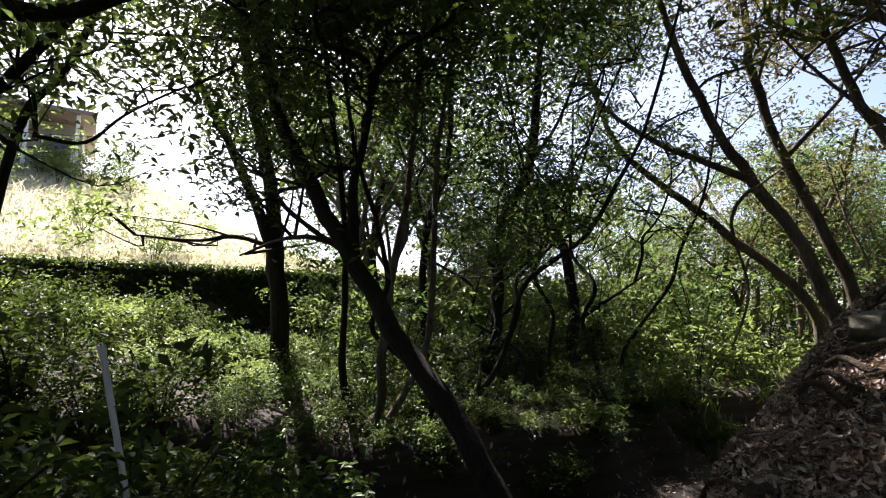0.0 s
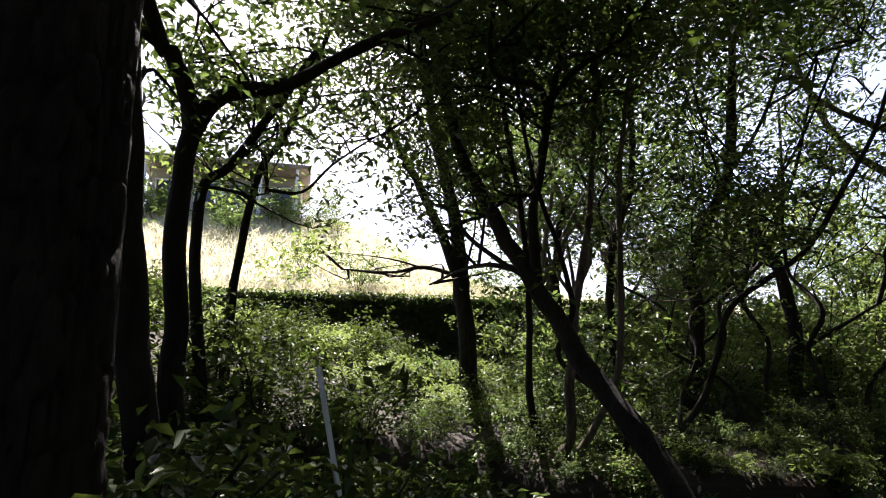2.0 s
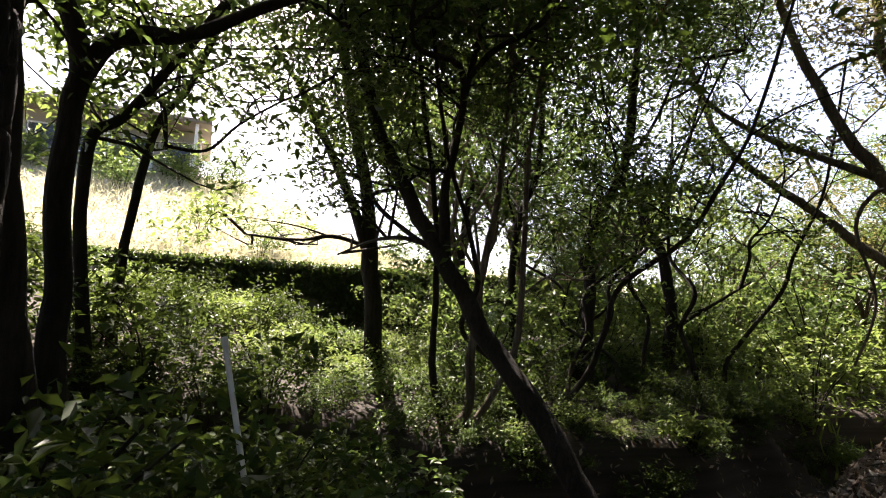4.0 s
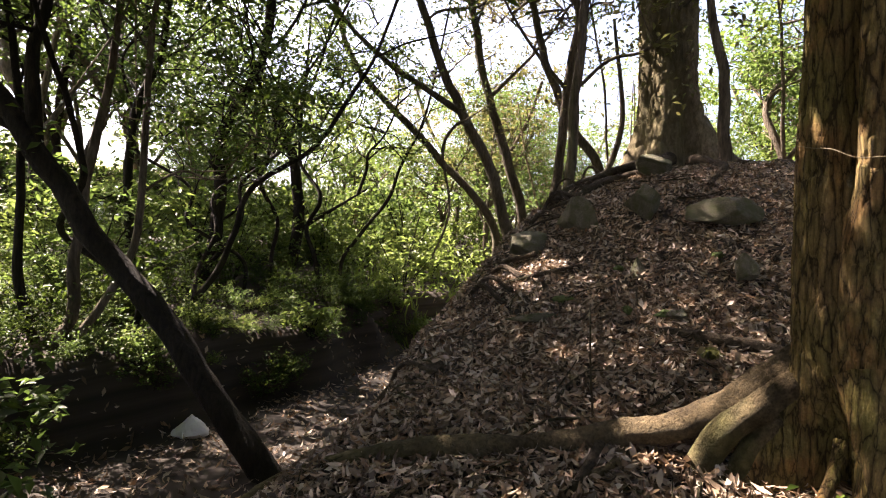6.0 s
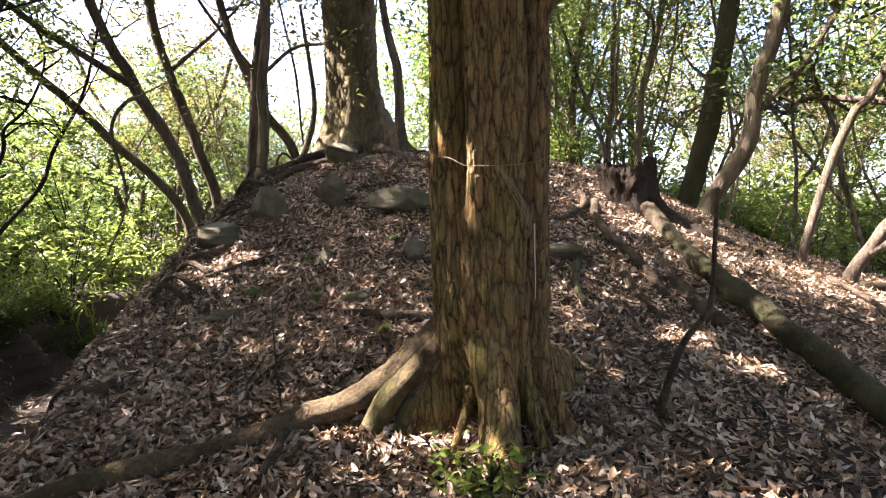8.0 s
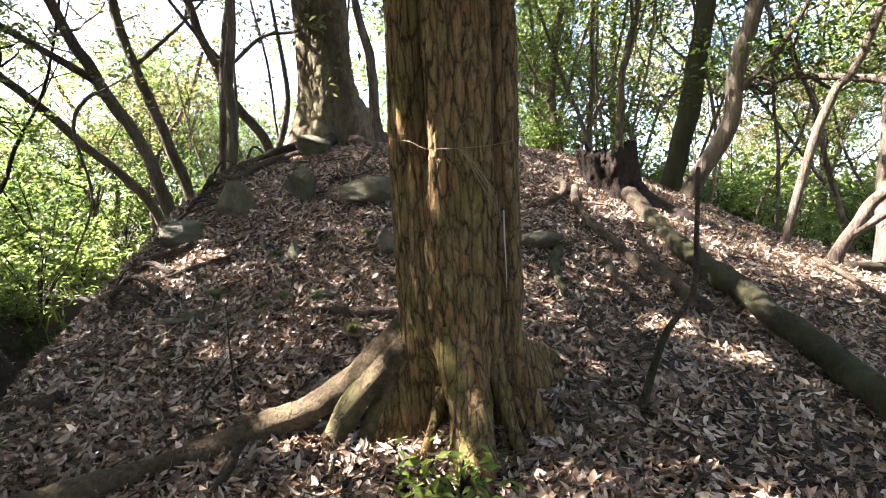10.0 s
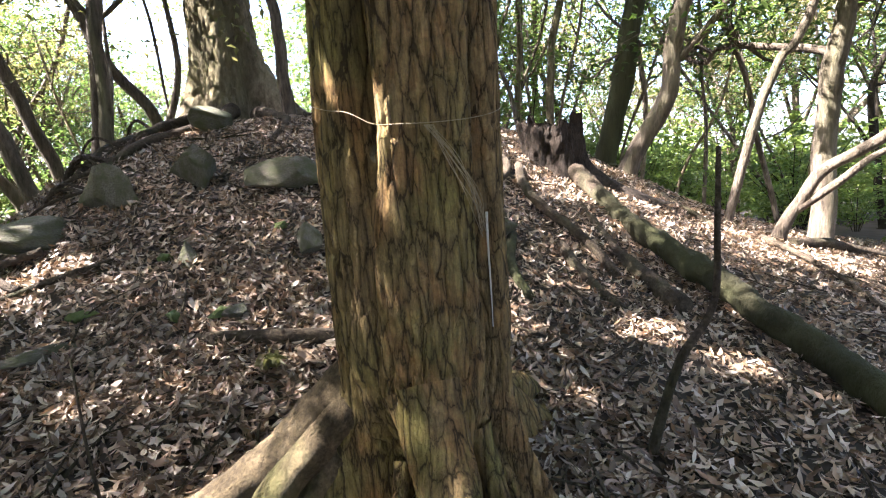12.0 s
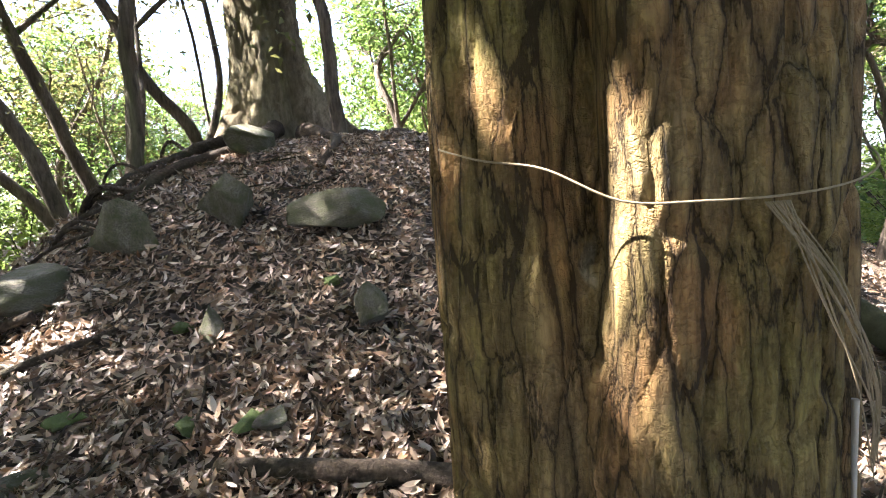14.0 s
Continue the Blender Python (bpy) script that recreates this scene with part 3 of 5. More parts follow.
tree("tree", [(6.6, 10.1, 1.0), (6.43, 10.2, 2.1), (5.18, 10.82, 3.64), (3.77, 11.32, 5.16), (3.23, 11.46, 6.58)], 0.12, 0.04,
     (), BARK_GREY, LEAF_MID, 49, 80, 0.22, 0.112, 1.5, "grey tree bowed over the gully", 10, low=0.4, boughs=10, rise=3.5, top=44)
tree("tree", [(6.35, 7.8, 1.5), (6.44, 7.82, 2.21), (6.61, 7.68, 4.43), (6.73, 7.59, 5.72), (6.47, 7.79, 6.36)], 0.11, 0.05,
     [([(6.6, 7.7, 4.3), (6.0, 8.1, 5.2), (5.4, 8.3, 6.2)], 0.04, 0.02)],
     BARK_GREY, LEAF_BROWNISH, 36, 80, 0.21, 0.106, 1.6, "upright grey tree on the brow of the mound", 11, low=0.6, boughs=10, rise=3.5, top=24)
tree("tree", [(7.8, 8.0, 2.0), (7.69, 8.09, 3.07), (7.16, 8.53, 4.11), (6.7, 8.86, 5.86), (6.53, 8.97, 6.98)], 0.12, 0.05,
     [([(7.75, 8.05, 2.6), (8.1, 7.9, 4.0), (8.0, 8.1, 6.0)], 0.07, 0.03)],
     BARK_GREY, LEAF_BROWNISH, 36, 80, 0.21, 0.106, 1.6, "forked grey tree behind the mound's brow", 12, low=0.6, boughs=10, rise=3.5, top=24)
tree("thin_tree", [(7.14, 4.82, 2.4), (7.12, 4.85, 3.2), (7.09, 4.88, 3.88), (7.0, 4.98, 4.65)], 0.085, 0.05,
     (), BARK_GREY, LEAF_MID, 16, 72, 0.17, 0.100, 1.2, "thin grey tree beside the big pale trunk", 13, low=0.8)
tree("tree", [(5.6, 6.3, 2.0), (5.62, 6.27, 2.44), (5.66, 6.24, 3.76), (5.73, 6.18, 4.99)], 0.09, 0.06,
     [([(5.62, 6.27, 2.5), (5.9, 6.5, 3.2), (6.2, 6.9, 4.6)], 0.04, 0.02)], BARK_GREY, LEAF_BROWNISH, 16, 72, 0.17, 0.100, 1.4, "grey tree on the mound's edge", 14, low=0.8, boughs=10, rise=3.5, top=24)
# right of the mound
tree("tree", [(10.4, 1.4, 1.7), (10.38, 1.34, 1.89), (10.44, 0.97, 3.55), (10.47, 0.74, 5.06)], 0.2, 0.13,
     (), BARK_MOSS, LEAF_MID, 33, 72, 0.24, 0.125, 1.8, "mossy dark green trunk leaning slightly", 15, low=0.75, rise=4.5, top=16)
tree("tree", [(9.43, 0.96, 1.5), (9.45, 0.8, 1.9), (9.51, 0.38, 2.73), (9.52, 0.23, 3.6), (9.54, -0.02, 4.57)], 0.13, 0.1,
     [([(9.52, 0.24, 3.1), (9.56, -0.38, 3.8), (9.6, -0.8, 4.6)], 0.05, 0.03)], BARK_GREY, LEAF_MID, 33, 72, 0.24, 0.125, 1.6, "leaning grey tree with a torn side branch", 16, low=0.75, rise=4.5, top=16)
tree("thin_tree", [(11.16, 2.37, 2.5), (11.17, 2.32, 3.78), (11.27, 1.94, 5.61)], 0.085, 0.05, (), BARK_PALE, LEAF_MID, 28, 72, 0.24, 0.125, 1.5, "pale thin tree in sunlight", 17, low=0.6, rise=4.5, top=16)
tree("thin_tree", [(11.69, 3.91, 3.0), (11.73, 3.81, 5.06), (11.83, 3.56, 6.2)], 0.1, 0.05,
     [([(11.69, 3.91, 2.9), (12.0, 3.5, 4.5), (12.5, 3.1, 6.0)], 0.05, 0.03)], BARK_PALE, LEAF_YOUNG, 28, 72, 0.24, 0.125, 1.5, "forked pale thin tree in sunlight", 18, low=0.6, rise=4.5, top=16)
tree("thin_tree", [(11.95, 3.2, 2.8), (11.97, 3.1, 4.5), (11.99, 3.07, 6.13)], 0.07, 0.04, (), BARK_PALE, LEAF_YOUNG, 28, 72, 0.24, 0.125, 1.5, "pale straight sapling in full sunlight", 19, low=0.6, rise=4.5, top=16)
tree("thin_tree", [(8.55, -0.3, 0.99), (8.56, -0.51, 1.9), (8.55, -0.79, 2.75), (8.53, -1.16, 3.46)], 0.06, 0.04, (), BARK_GREY, LEAF_MID, 24, 72, 0.21, 0.112, 1.3, "grey crooked sapling on the slope", 20, low=0.7, rise=4.5, top=16)
tree("thin_tree", [(8.35, -0.81, 0.9), (8.33, -0.95, 1.2), (8.29, -1.2, 1.57), (8.19, -1.68, 1.87), (8.1, -2.4, 2.4)], 0.08, 0.045,
     [([(8.33, -0.95, 1.15), (8.25, -1.39, 1.5), (8.19, -1.68, 1.72), (8.1, -2.3, 1.95)], 0.05, 0.025)], BARK_GREY, LEAF_MID, 16, 72, 0.21, 0.112, 1.3, "grey forked tree leaning low over the slope", 21, low=0.8, rise=1.2)
tree("tree", [(9.3, -1.35, 0.8), (9.28, -1.37, 1.75), (9.27, -1.41, 2.66), (9.24, -1.55, 3.45)], 0.15, 0.1, (), BARK_GREY, LEAF_DARK, 41, 72, 0.24, 0.112, 1.6, "mottled grey and black trunk", 22, low=0.6, rise=4.5, top=16)
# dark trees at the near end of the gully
tree("tree", [(-2.5, 2.5, 0.3), (-2.53, 2.45, 0.66), (-2.68, 2.27, 1.99), (-2.78, 2.12, 3.53)], 0.12, 0.09, (), BARK_SHADED, LEAF_DARK, 33, 96, 0.20, 0.112, 1.6, "dark trunk leaning away in shade", 24, low=0.7, rise=4.0, top=36)
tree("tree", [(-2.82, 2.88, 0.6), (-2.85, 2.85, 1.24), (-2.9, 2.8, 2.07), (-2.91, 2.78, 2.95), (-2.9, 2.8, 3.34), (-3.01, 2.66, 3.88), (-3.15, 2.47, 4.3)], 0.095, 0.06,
     [([(-2.9, 2.8, 3.25), (-2.77, 2.94, 3.62), (-2.43, 3.27, 3.84), (-1.9, 3.67, 4.27), (-1.2, 4.1, 4.7)], 0.075, 0.04)], BARK_SHADED, LEAF_MID, 57, 96, 0.17, 0.100, 1.3, "dark tree with a long level bough", 25, low=0.75, rise=4.0, top=36)
tree("thin_tree", [(-3.45, 3.68, 0.6), (-3.48, 3.65, 1.27), (-3.57, 3.55, 2.46), (-3.56, 3.56, 3.13), (-3.36, 3.77, 3.46)], 0.065, 0.04, (), BARK_SHADED, LEAF_MID, 33, 80, 0.17, 0.100, 1.2, "thin dark tree with fresh leaves", 26, low=0.6, rise=1.5)
tree("thin_tree", [(-4.03, 4.52, 0.8), (-4.03, 4.52, 1.47), (-4.0, 4.54, 2.47), (-3.88, 4.66, 3.64), (-3.67, 4.85, 4.25)], 0.06, 0.035, (), BARK_SHADED, LEAF_YOUNG, 36, 80, 0.17, 0.100, 1.4, "thin dark tree with yellow-green leaves", 27, low=0.5, rise=1.5)


# a thicket of thin crooked stems on the far bank
rnd = np.random.default_rng(515)
for i in range(9):
    x, y, _ = along(0.3 + 0.55 * i + rnd.normal() * 0.15, 1.2 + 2.2 * rnd.uniform(), 0)
    z0, lean = at(x, y)[2], rnd.normal(size=2) * 0.22 + (0.05, 0)
    pts = [(x, y, z0)] + [(x + lean[0] * q + rnd.normal() * 0.16, y + lean[1] * q + rnd.normal() * 0.16, z0 + 0.85 * q) for q in (0.7, 1.4, 2.1, 2.9, 3.8, 4.8)]
    tree("thin_tree", pts, rnd.uniform(0.028, 0.055), 0.022, (), BARK_SHADED, (LEAF_DARK, LEAF_MID)[i % 2], 9, 60, 0.16, 0.095, 1.1,
         "thin crooked dark stem in the bank's thicket", 520 + i, flare=0.3, low=0.45, boughs=7, rise=2.0, sides=8)


# ---- the big pale tree on top of the mound ----
def fluted(r0, r1, high, lobes, roots, sides, rings, seed, crack=0.0, cell=(0.06, 0.16), lean=(0, 0), reach=0.8, hollow=0.1, grow=0.0):
    """A stout trunk: grooves as (angle, depth, width), buttress roots as (angle, length, sharpness), bark plates parted by cracks."""
    z = np.linspace(-0.35, high, rings)[:, None] + np.zeros((1, sides))
    th = np.linspace(0, 2 * np.pi, sides, endpoint=False)[None, :] + 0 * z
    r = r0 + (r1 - r0) * np.clip(z / high, 0, 1)
    flat = np.stack([np.cos(th) * r0, np.sin(th) * r0, z], -1).reshape(-1, 3)
    warp = fbm(flat * np.array([3, 3, 1.1]), seed).reshape(z.shape)
    gap = lambda a: (th + 0.35 * warp - radians(a) + np.pi) % (2 * np.pi) - np.pi
    for a, depth, width, *foot in lobes:
        there = smooth(foot[0] - 0.3, foot[0] + 0.3, z) if foot else 1.0
        there = 1 - there if len(foot) > 1 else there
        r = r * (1 - depth * there * np.exp(-((gap(a) / radians(width)) ** 2)))
    down = np.clip(1 - z / reach, 0, 2.2)
    r = r * (1 - hollow * np.clip(down, 0, 1.3) ** 1.5)
    for a, far, sharp in roots:
        r = r + far * down**2.2 * np.exp(-((gap(a) / radians(sharp)) ** 2))
    r = r + grow * np.clip(z - 0.64 * high, 0, 1) ** 1.4 * np.exp(-((gap(304) / radians(48)) ** 2))
    r = r * (1 + 0.10 * fbm(flat * np.array([4, 4, 1.6]), seed + 3).reshape(z.shape))
    if crack:
        u, w = (th * r0 / cell[0] + 1.2 * warp), z / cell[1] + 2.0 * warp
        edge, tag = cells(u, w, seed)
        ripple = fbm(flat * np.array([34, 34, 12.0]), seed + 9).reshape(z.shape)
        r = r + crack * (smooth(0.02, 0.2, edge + 0.3 * ripple) - 0.7) + 0.6 * crack * (tag - 0.5) + 0.5 * crack * ripple
    up = np.clip(z / high, 0, 1)
    v = np.stack([np.cos(th) * r + lean[0] * up, np.sin(th) * r + lean[1] * up, z], -1).reshape(-1, 3)
    i, j = np.meshgrid(np.arange(rings - 1), np.arange(sides), indexing="ij")
    k = (j + 1) % sides
    return v, np.stack([i * sides + j, i * sides + k, (i + 1) * sides + k, (i + 1) * sides + j], -1).reshape(-1, 4)


def crown_over(ob, base, tops, seed, leaf, n, per, reach, size, material):
    """Boughs and leaves high above a stout trunk, added out of view for shade."""
    rnd = np.random.default_rng(seed)
    ends, wood = [], []
    for k, (p, q, a, b) in enumerate(tops):
        line = [np.array(p), (np.array(p) + q) / 2 + rnd.normal(size=3) * 0.2, np.array(q)]
        v, f = tube(line, a, b, 12, 8, 0.13, seed + k)
        part("bough", v, f, material, ob)
        pts = spline(line, 10)
        for _ in range(n):
            start = pts[rnd.integers(6, len(pts))]
            d = rnd.normal(size=3) * np.array([1, 1, 0.5])
            end = start + d / np.linalg.norm(d) * reach * rnd.uniform(0.4, 1)
            ends += [end, (start + end) / 2 + rnd.normal(size=3) * 0.2]
            wood.append(tube([start, (start + end) / 2 + rnd.normal(size=3) * 0.1, end], 0.025, 0.006, 3, 3, 0.1, seed))
    v, f = joined(wood)
    part("twig_work", v, f, material, ob, kind="stuff")
    v, f = sprays(ends, per, 0.26, size, rnd, base=base)
    part("crown", v, f, leaf, ob)


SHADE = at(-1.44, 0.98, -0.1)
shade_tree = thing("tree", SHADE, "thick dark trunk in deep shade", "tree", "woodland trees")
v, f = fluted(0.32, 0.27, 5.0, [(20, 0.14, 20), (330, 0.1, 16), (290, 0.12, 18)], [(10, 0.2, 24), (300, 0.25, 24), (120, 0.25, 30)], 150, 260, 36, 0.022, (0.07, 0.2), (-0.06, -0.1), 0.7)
part("trunk", v, f, BARK_SHADED, shade_tree)
crown_over(shade_tree, SHADE, [((-0.05, -0.1, 4.8), (-1.4, 1.8, 7.6), 0.2, 0.08), ((0, -0.1, 4.8), (1.2, -1.6, 7.8), 0.2, 0.08), ((0, 0, 4.8), (-1.8, -1.0, 7.4), 0.2, 0.08)], 46, LEAF_DARK, 36, 44, 2.8, 0.17, BARK_SHADED)
BIG = at(7.35, 6.05, 0.0)
big = thing("big_tree", BIG, "huge pale old trunk with flared foot on the mound", "tree", "woodland trees")
v, f = fluted(0.46, 0.42, 6.0, [(190, 0.16, 22), (255, 0.12, 18), (140, 0.1, 20)], [(300, 0.8, 22), (215, 0.4, 26), (150, 0.4, 24), (60, 0.5, 30), (5, 0.5, 30)], 150, 170, 31, 0.035, (0.10, 0.26), (-0.15, 0.1), 1.5)
part("trunk", v, f, BARK_PALE, big)
crown_over(big, BIG, [((-0.1, 0.1, 5.6), (-1.8, 1.4, 9.0), 0.3, 0.1), ((0, 0.1, 5.6), (1.4, -1.6, 9.4), 0.28, 0.1), ((0, 0, 5.6), (0.6, 2.2, 9.6), 0.25, 0.1)], 41, LEAF_DARK, 60, 46, 3.4, 0.17, BARK_PALE)

# ---- the brown tree in the foreground ----
MAIN = (3.14, 0.963, 0.55)
main = thing("old_tree", MAIN, "stout fluted tree with cracked brown bark and spreading roots", "tree", "woodland trees")
v, f = fluted(0.333, 0.33, 3.3, [(184, 0.34, 7, 1.2), (179, 0.09, 4, 0.6), (259, 0.28, 7, 0.45), (178, 0.55, 20, 0.28, "low"), (249, 0.5, 9, 0.2, "low"), (300, 0.45, 12, 0.3, "low"), (215, 0.05, 9, 1.0), (236, 0.05, 6, 1.7), (120, 0.12, 14), (60, 0.15, 16), (320, 0.12, 14)],
              [(143, 0.30, 15), (221, 0.35, 15), (273, 0.28, 8), (335, 0.62, 15), (40, 0.5, 20), (88, 0.5, 18)], 400, 460, 51, 0.008, (0.055, 0.19), (0.0, 0.0), 0.70, hollow=0.34, grow=1.0)
part("trunk", v, f, BARK_MAIN, main)
# the boughs reaching sunward are added to keep sun off the trunk
crown_over(main, MAIN, [((0.1, 0, 3.1), (1.8, -1.6, 7.4), 0.26, 0.1), ((-0.1, 0.1, 3.1), (-2.3, 3.2, 7.8), 0.24, 0.1), ((0, 0, 3.1), (0.9, 2.2, 8.2), 0.26, 0.1), ((0, 0, 3.1), (-0.8, 3.6, 8.6), 0.22, 0.09), ((-0.1, 0.1, 3.1), (-2.4, 3.0, 5.9), 0.18, 0.07), ((0.1, 0.1, 3.1), (-0.9, 2.4, 6.4), 0.18, 0.07)], 61, LEAF_DARK, 46, 46, 2.6, 0.14, BARK_MAIN)


def root(points, a, b, seed, material=ROOT_BARK, parent=main, base=MAIN, lift=0.02):
    pts = []
    for x, y, up in points:
        pts.append(np.array(at(x, y, up + lift)) - np.array(base))
    v, f = tube(pts, a, b, 20, 14, 0.3, seed, 0.35, 9.0)
    return part("root", v, f, material, parent)


root([(3.03, 1.08, 0.56), (2.88, 1.28, 0.36), (2.74, 1.45, 0.19), (2.53, 1.64, 0.08), (2.2, 1.86, 0.03), (1.8, 2.1, 0.02), (1.4, 2.35, 0.0), (0.9, 2.6, -0.03), (0.4, 2.75, -0.08)], 0.09, 0.045, 71)
root([(3.02, 1.08, 0.5), (2.86, 1.26, 0.30), (2.72, 1.38, 0.13), (2.60, 1.43, -0.07)], 0.095, 0.07, 72)
root([(2.96, 1.1, 0.34), (2.80, 1.25, 0.14), (2.69, 1.30, -0.06)], 0.06, 0.045, 73)
root([(2.95, 0.97, 0.22), (2.84, 0.96, 0.08), (2.72, 0.97, -0.06)], 0.03, 0.022, 78, BARK_MAIN)
root([(2.93, 0.86, 0.5), (2.84, 0.76, 0.28), (2.77, 0.70, 0.10), (2.68, 0.63, -0.08)], 0.10, 0.07, 74, BARK_MAIN)
root([(3.06, 0.74, 0.34), (3.05, 0.66, 0.16), (3.05, 0.60, 0.02), (3.02, 0.52, -0.08)], 0.05, 0.035, 75, BARK_MAIN)
root([(3.12, 0.74, 0.24), (3.14, 0.64, 0.08), (3.19, 0.57, -0.06)], 0.04, 0.03, 79, BARK_MAIN)
root([(3.3, 0.87, 0.5), (3.55, 0.83, 0.2), (3.8, 0.79, 0.02), (3.95, 0.77, -0.08)], 0.10, 0.05, 77, BARK_MAIN)
root([(2.5, 1.72, 0.0), (2.25, 1.6, 0.01), (2.0, 1.7, -0.03)], 0.03, 0.02, 76)


# ---- shrubs and the woods behind ----
def shrub(name, base, high, wide, n, size, leaf, seed, label, stems=7, category="shrub", group="undergrowth"):
    rnd = np.random.default_rng(seed)
    ob = thing(name, base, label, category, group)
    wood, ends = [], []
    for k in range(stems):
        a, reach = rnd.uniform(0, 2 * np.pi), wide * rnd.uniform(0.3, 1)
        end = np.array([math.cos(a) * reach, math.sin(a) * reach, high * rnd.uniform(0.55, 1.0)])
        wood.append(tube([(0, 0, -0.15), end * (0.35, 0.35, 0.5), end], 0.014, 0.005, 4, 3, 0.1, seed + k))
        for _ in range(max(1, n // stems)):
            ends.append(end * rnd.uniform(0.35, 1.1) + rnd.normal(size=3) * np.array([0.3, 0.3, 0.14]) * wide)
    v, f = joined(wood)
    part("stem_work", v, f, BARK_SHADED, ob, kind="stuff")
    v, f = sprays(ends, 10, 0.10, size, rnd, 0.15, 0.45)
    v[:, 2] = np.maximum(v[:, 2], -0.1)
    part("foliage", v, f, leaf, ob)
    return ob


kinds = []
for i, (leaf, high, wide, size, text) in enumerate([
        (LEAF_MID, 0.9, 0.8, 0.085, "low green broadleaf shrub on the bank"), (LEAF_YOUNG, 0.8, 0.8, 0.08, "sunlit yellow-green shrub on the bank"), (LEAF_SHADE, 1.1, 0.9, 0.085, "evergreen shrub under the trees, darkened for shade"),
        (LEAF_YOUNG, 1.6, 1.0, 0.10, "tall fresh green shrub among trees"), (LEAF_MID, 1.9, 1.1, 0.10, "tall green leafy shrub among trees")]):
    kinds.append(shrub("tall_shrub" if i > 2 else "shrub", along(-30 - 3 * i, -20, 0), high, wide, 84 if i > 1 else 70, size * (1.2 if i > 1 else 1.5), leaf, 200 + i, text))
    kinds[-1].location = at(-40 - 4 * i, -30)


def scatter(picks, a_range, s_range, count, low=0.8, high=1.3, seed=0, keep=None):
    rnd = np.random.default_rng(seed)
    for k in range(count):
        a, s = rnd.uniform(*a_range), rnd.uniform(*s_range)
        x, y, _ = along(a, s, 0)
        if keep and not keep(x, y):
            continue
        ob = picks[rnd.integers(len(picks))]
        copy_thing(ob, pose(*at(x, y, -0.05), 0, 0, rnd.uniform(0, 360)) @ Matrix.Scale(rnd.uniform(low, high), 4))


scatter([kinds[0], kinds[1], kinds[1], kinds[2]], (-9, 1), (1.5, 6), 60, 0.4, 0.8, 1)
scatter([kinds[0], kinds[1]], (-10, 4), (5.5, 10.0), 34, 0.22, 0.42, 2)
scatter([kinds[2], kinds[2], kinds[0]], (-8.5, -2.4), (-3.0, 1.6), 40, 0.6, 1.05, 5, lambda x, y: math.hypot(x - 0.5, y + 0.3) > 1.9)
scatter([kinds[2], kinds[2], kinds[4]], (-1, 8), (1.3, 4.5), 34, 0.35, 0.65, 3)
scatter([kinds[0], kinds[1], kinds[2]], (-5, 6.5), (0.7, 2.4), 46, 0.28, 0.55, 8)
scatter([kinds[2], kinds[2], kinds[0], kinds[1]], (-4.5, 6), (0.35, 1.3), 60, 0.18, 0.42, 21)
scatter([kinds[0], kinds[1]], (-6, 2), (2.5, 5), 14, 0.4, 0.7, 9)
scatter([kinds[4], kinds[3], kinds[1]], (0.5, 8), (3.2, 7.5), 24, 0.8, 1.3, 7)
scatter([kinds[3], kinds[4], kinds[1]], (5, 22), (-1, 11), 75, 0.9, 1.6, 4, lambda x, y: math.hypot(x - 9, y - 6) > 4.8)
scatter([kinds[3], kinds[4]], (-4, 10), (WALL_S + 0.5, WALL_S + 4), 14, 0.4, 0.9, 6)
scatter([kinds[3], kinds[4]], (-13, -2), (WALL_S + 9, WALL_S + 14), 16, 0.8, 1.4, 19)


def wood_tree(seed, high, leaf, material, label):
    rnd = np.random.default_rng(seed)
    bend = rnd.normal(size=(4, 2)) * 0.5
    pts = [(50.0 + 8 * seed + bend[i, 0] * i * 0.5, -60.0 + bend[i, 1] * i * 0.5, h * high) for i, h in enumerate((0.0, 0.25, 0.5, 0.75))]
    x, y = pts[1][:2]
    limbs = [([pts[1 + q % 2], (x + 0.9 * math.cos(q * 2.3), y + 0.9 * math.sin(q * 2.3), high * (0.45 + 0.1 * q)), (x + 1.9 * math.cos(q * 2.3), y + 1.9 * math.sin(q * 2.3), high * (0.6 + 0.12 * q))], 0.06, 0.025) for q in range(3)]
    return tree("woodland_tree", pts, 0.13, 0.06, limbs, material, leaf, 44, 84, 0.27, 0.17, 1.9, label, 300 + seed, rise=high * 0.25, low=0.3, sides=8)


woods = [wood_tree(0, 6.5, LEAF_MID, BARK_GREY, "green leafy tree in the woods behind"), wood_tree(1, 8.0, LEAF_DARK, BARK_SHADED, "dark evergreen tree in the woods"),
         wood_tree(2, 7.0, LEAF_YOUNG, BARK_PALE, "sunlit woodland tree with a pale trunk"), wood_tree(3, 7.5, LEAF_BROWNISH, BARK_GREY, "olive leafed tree in the woods")]


def stand(picks, bearing, distance, count, low, high, seed):
    """Trees by bearing (degrees to the left of +y) and distance from the start."""
    rnd = np.random.default_rng(seed)
    for k in range(count):
        b, d = radians(rnd.uniform(*bearing)), rnd.uniform(*distance)
        x, y = -math.sin(b) * d, math.cos(b) * d
        ob = picks[rnd.integers(len(picks))]
        copy_thing(ob, pose(*at(x, y, -0.1), 0, 0, rnd.uniform(0, 360)) @ Matrix.Scale(rnd.uniform(low, high), 4))


stand([woods[1], woods[0]], (2, 12), (13, 20), 6, 0.9, 1.2, 11)
stand([woods[0], woods[2]], (-24, 0), (14, 28), 16, 0.4, 0.62, 12)
stand([woods[0], woods[3]], (-52, -26), (14, 26), 22, 0.5, 0.85, 13)
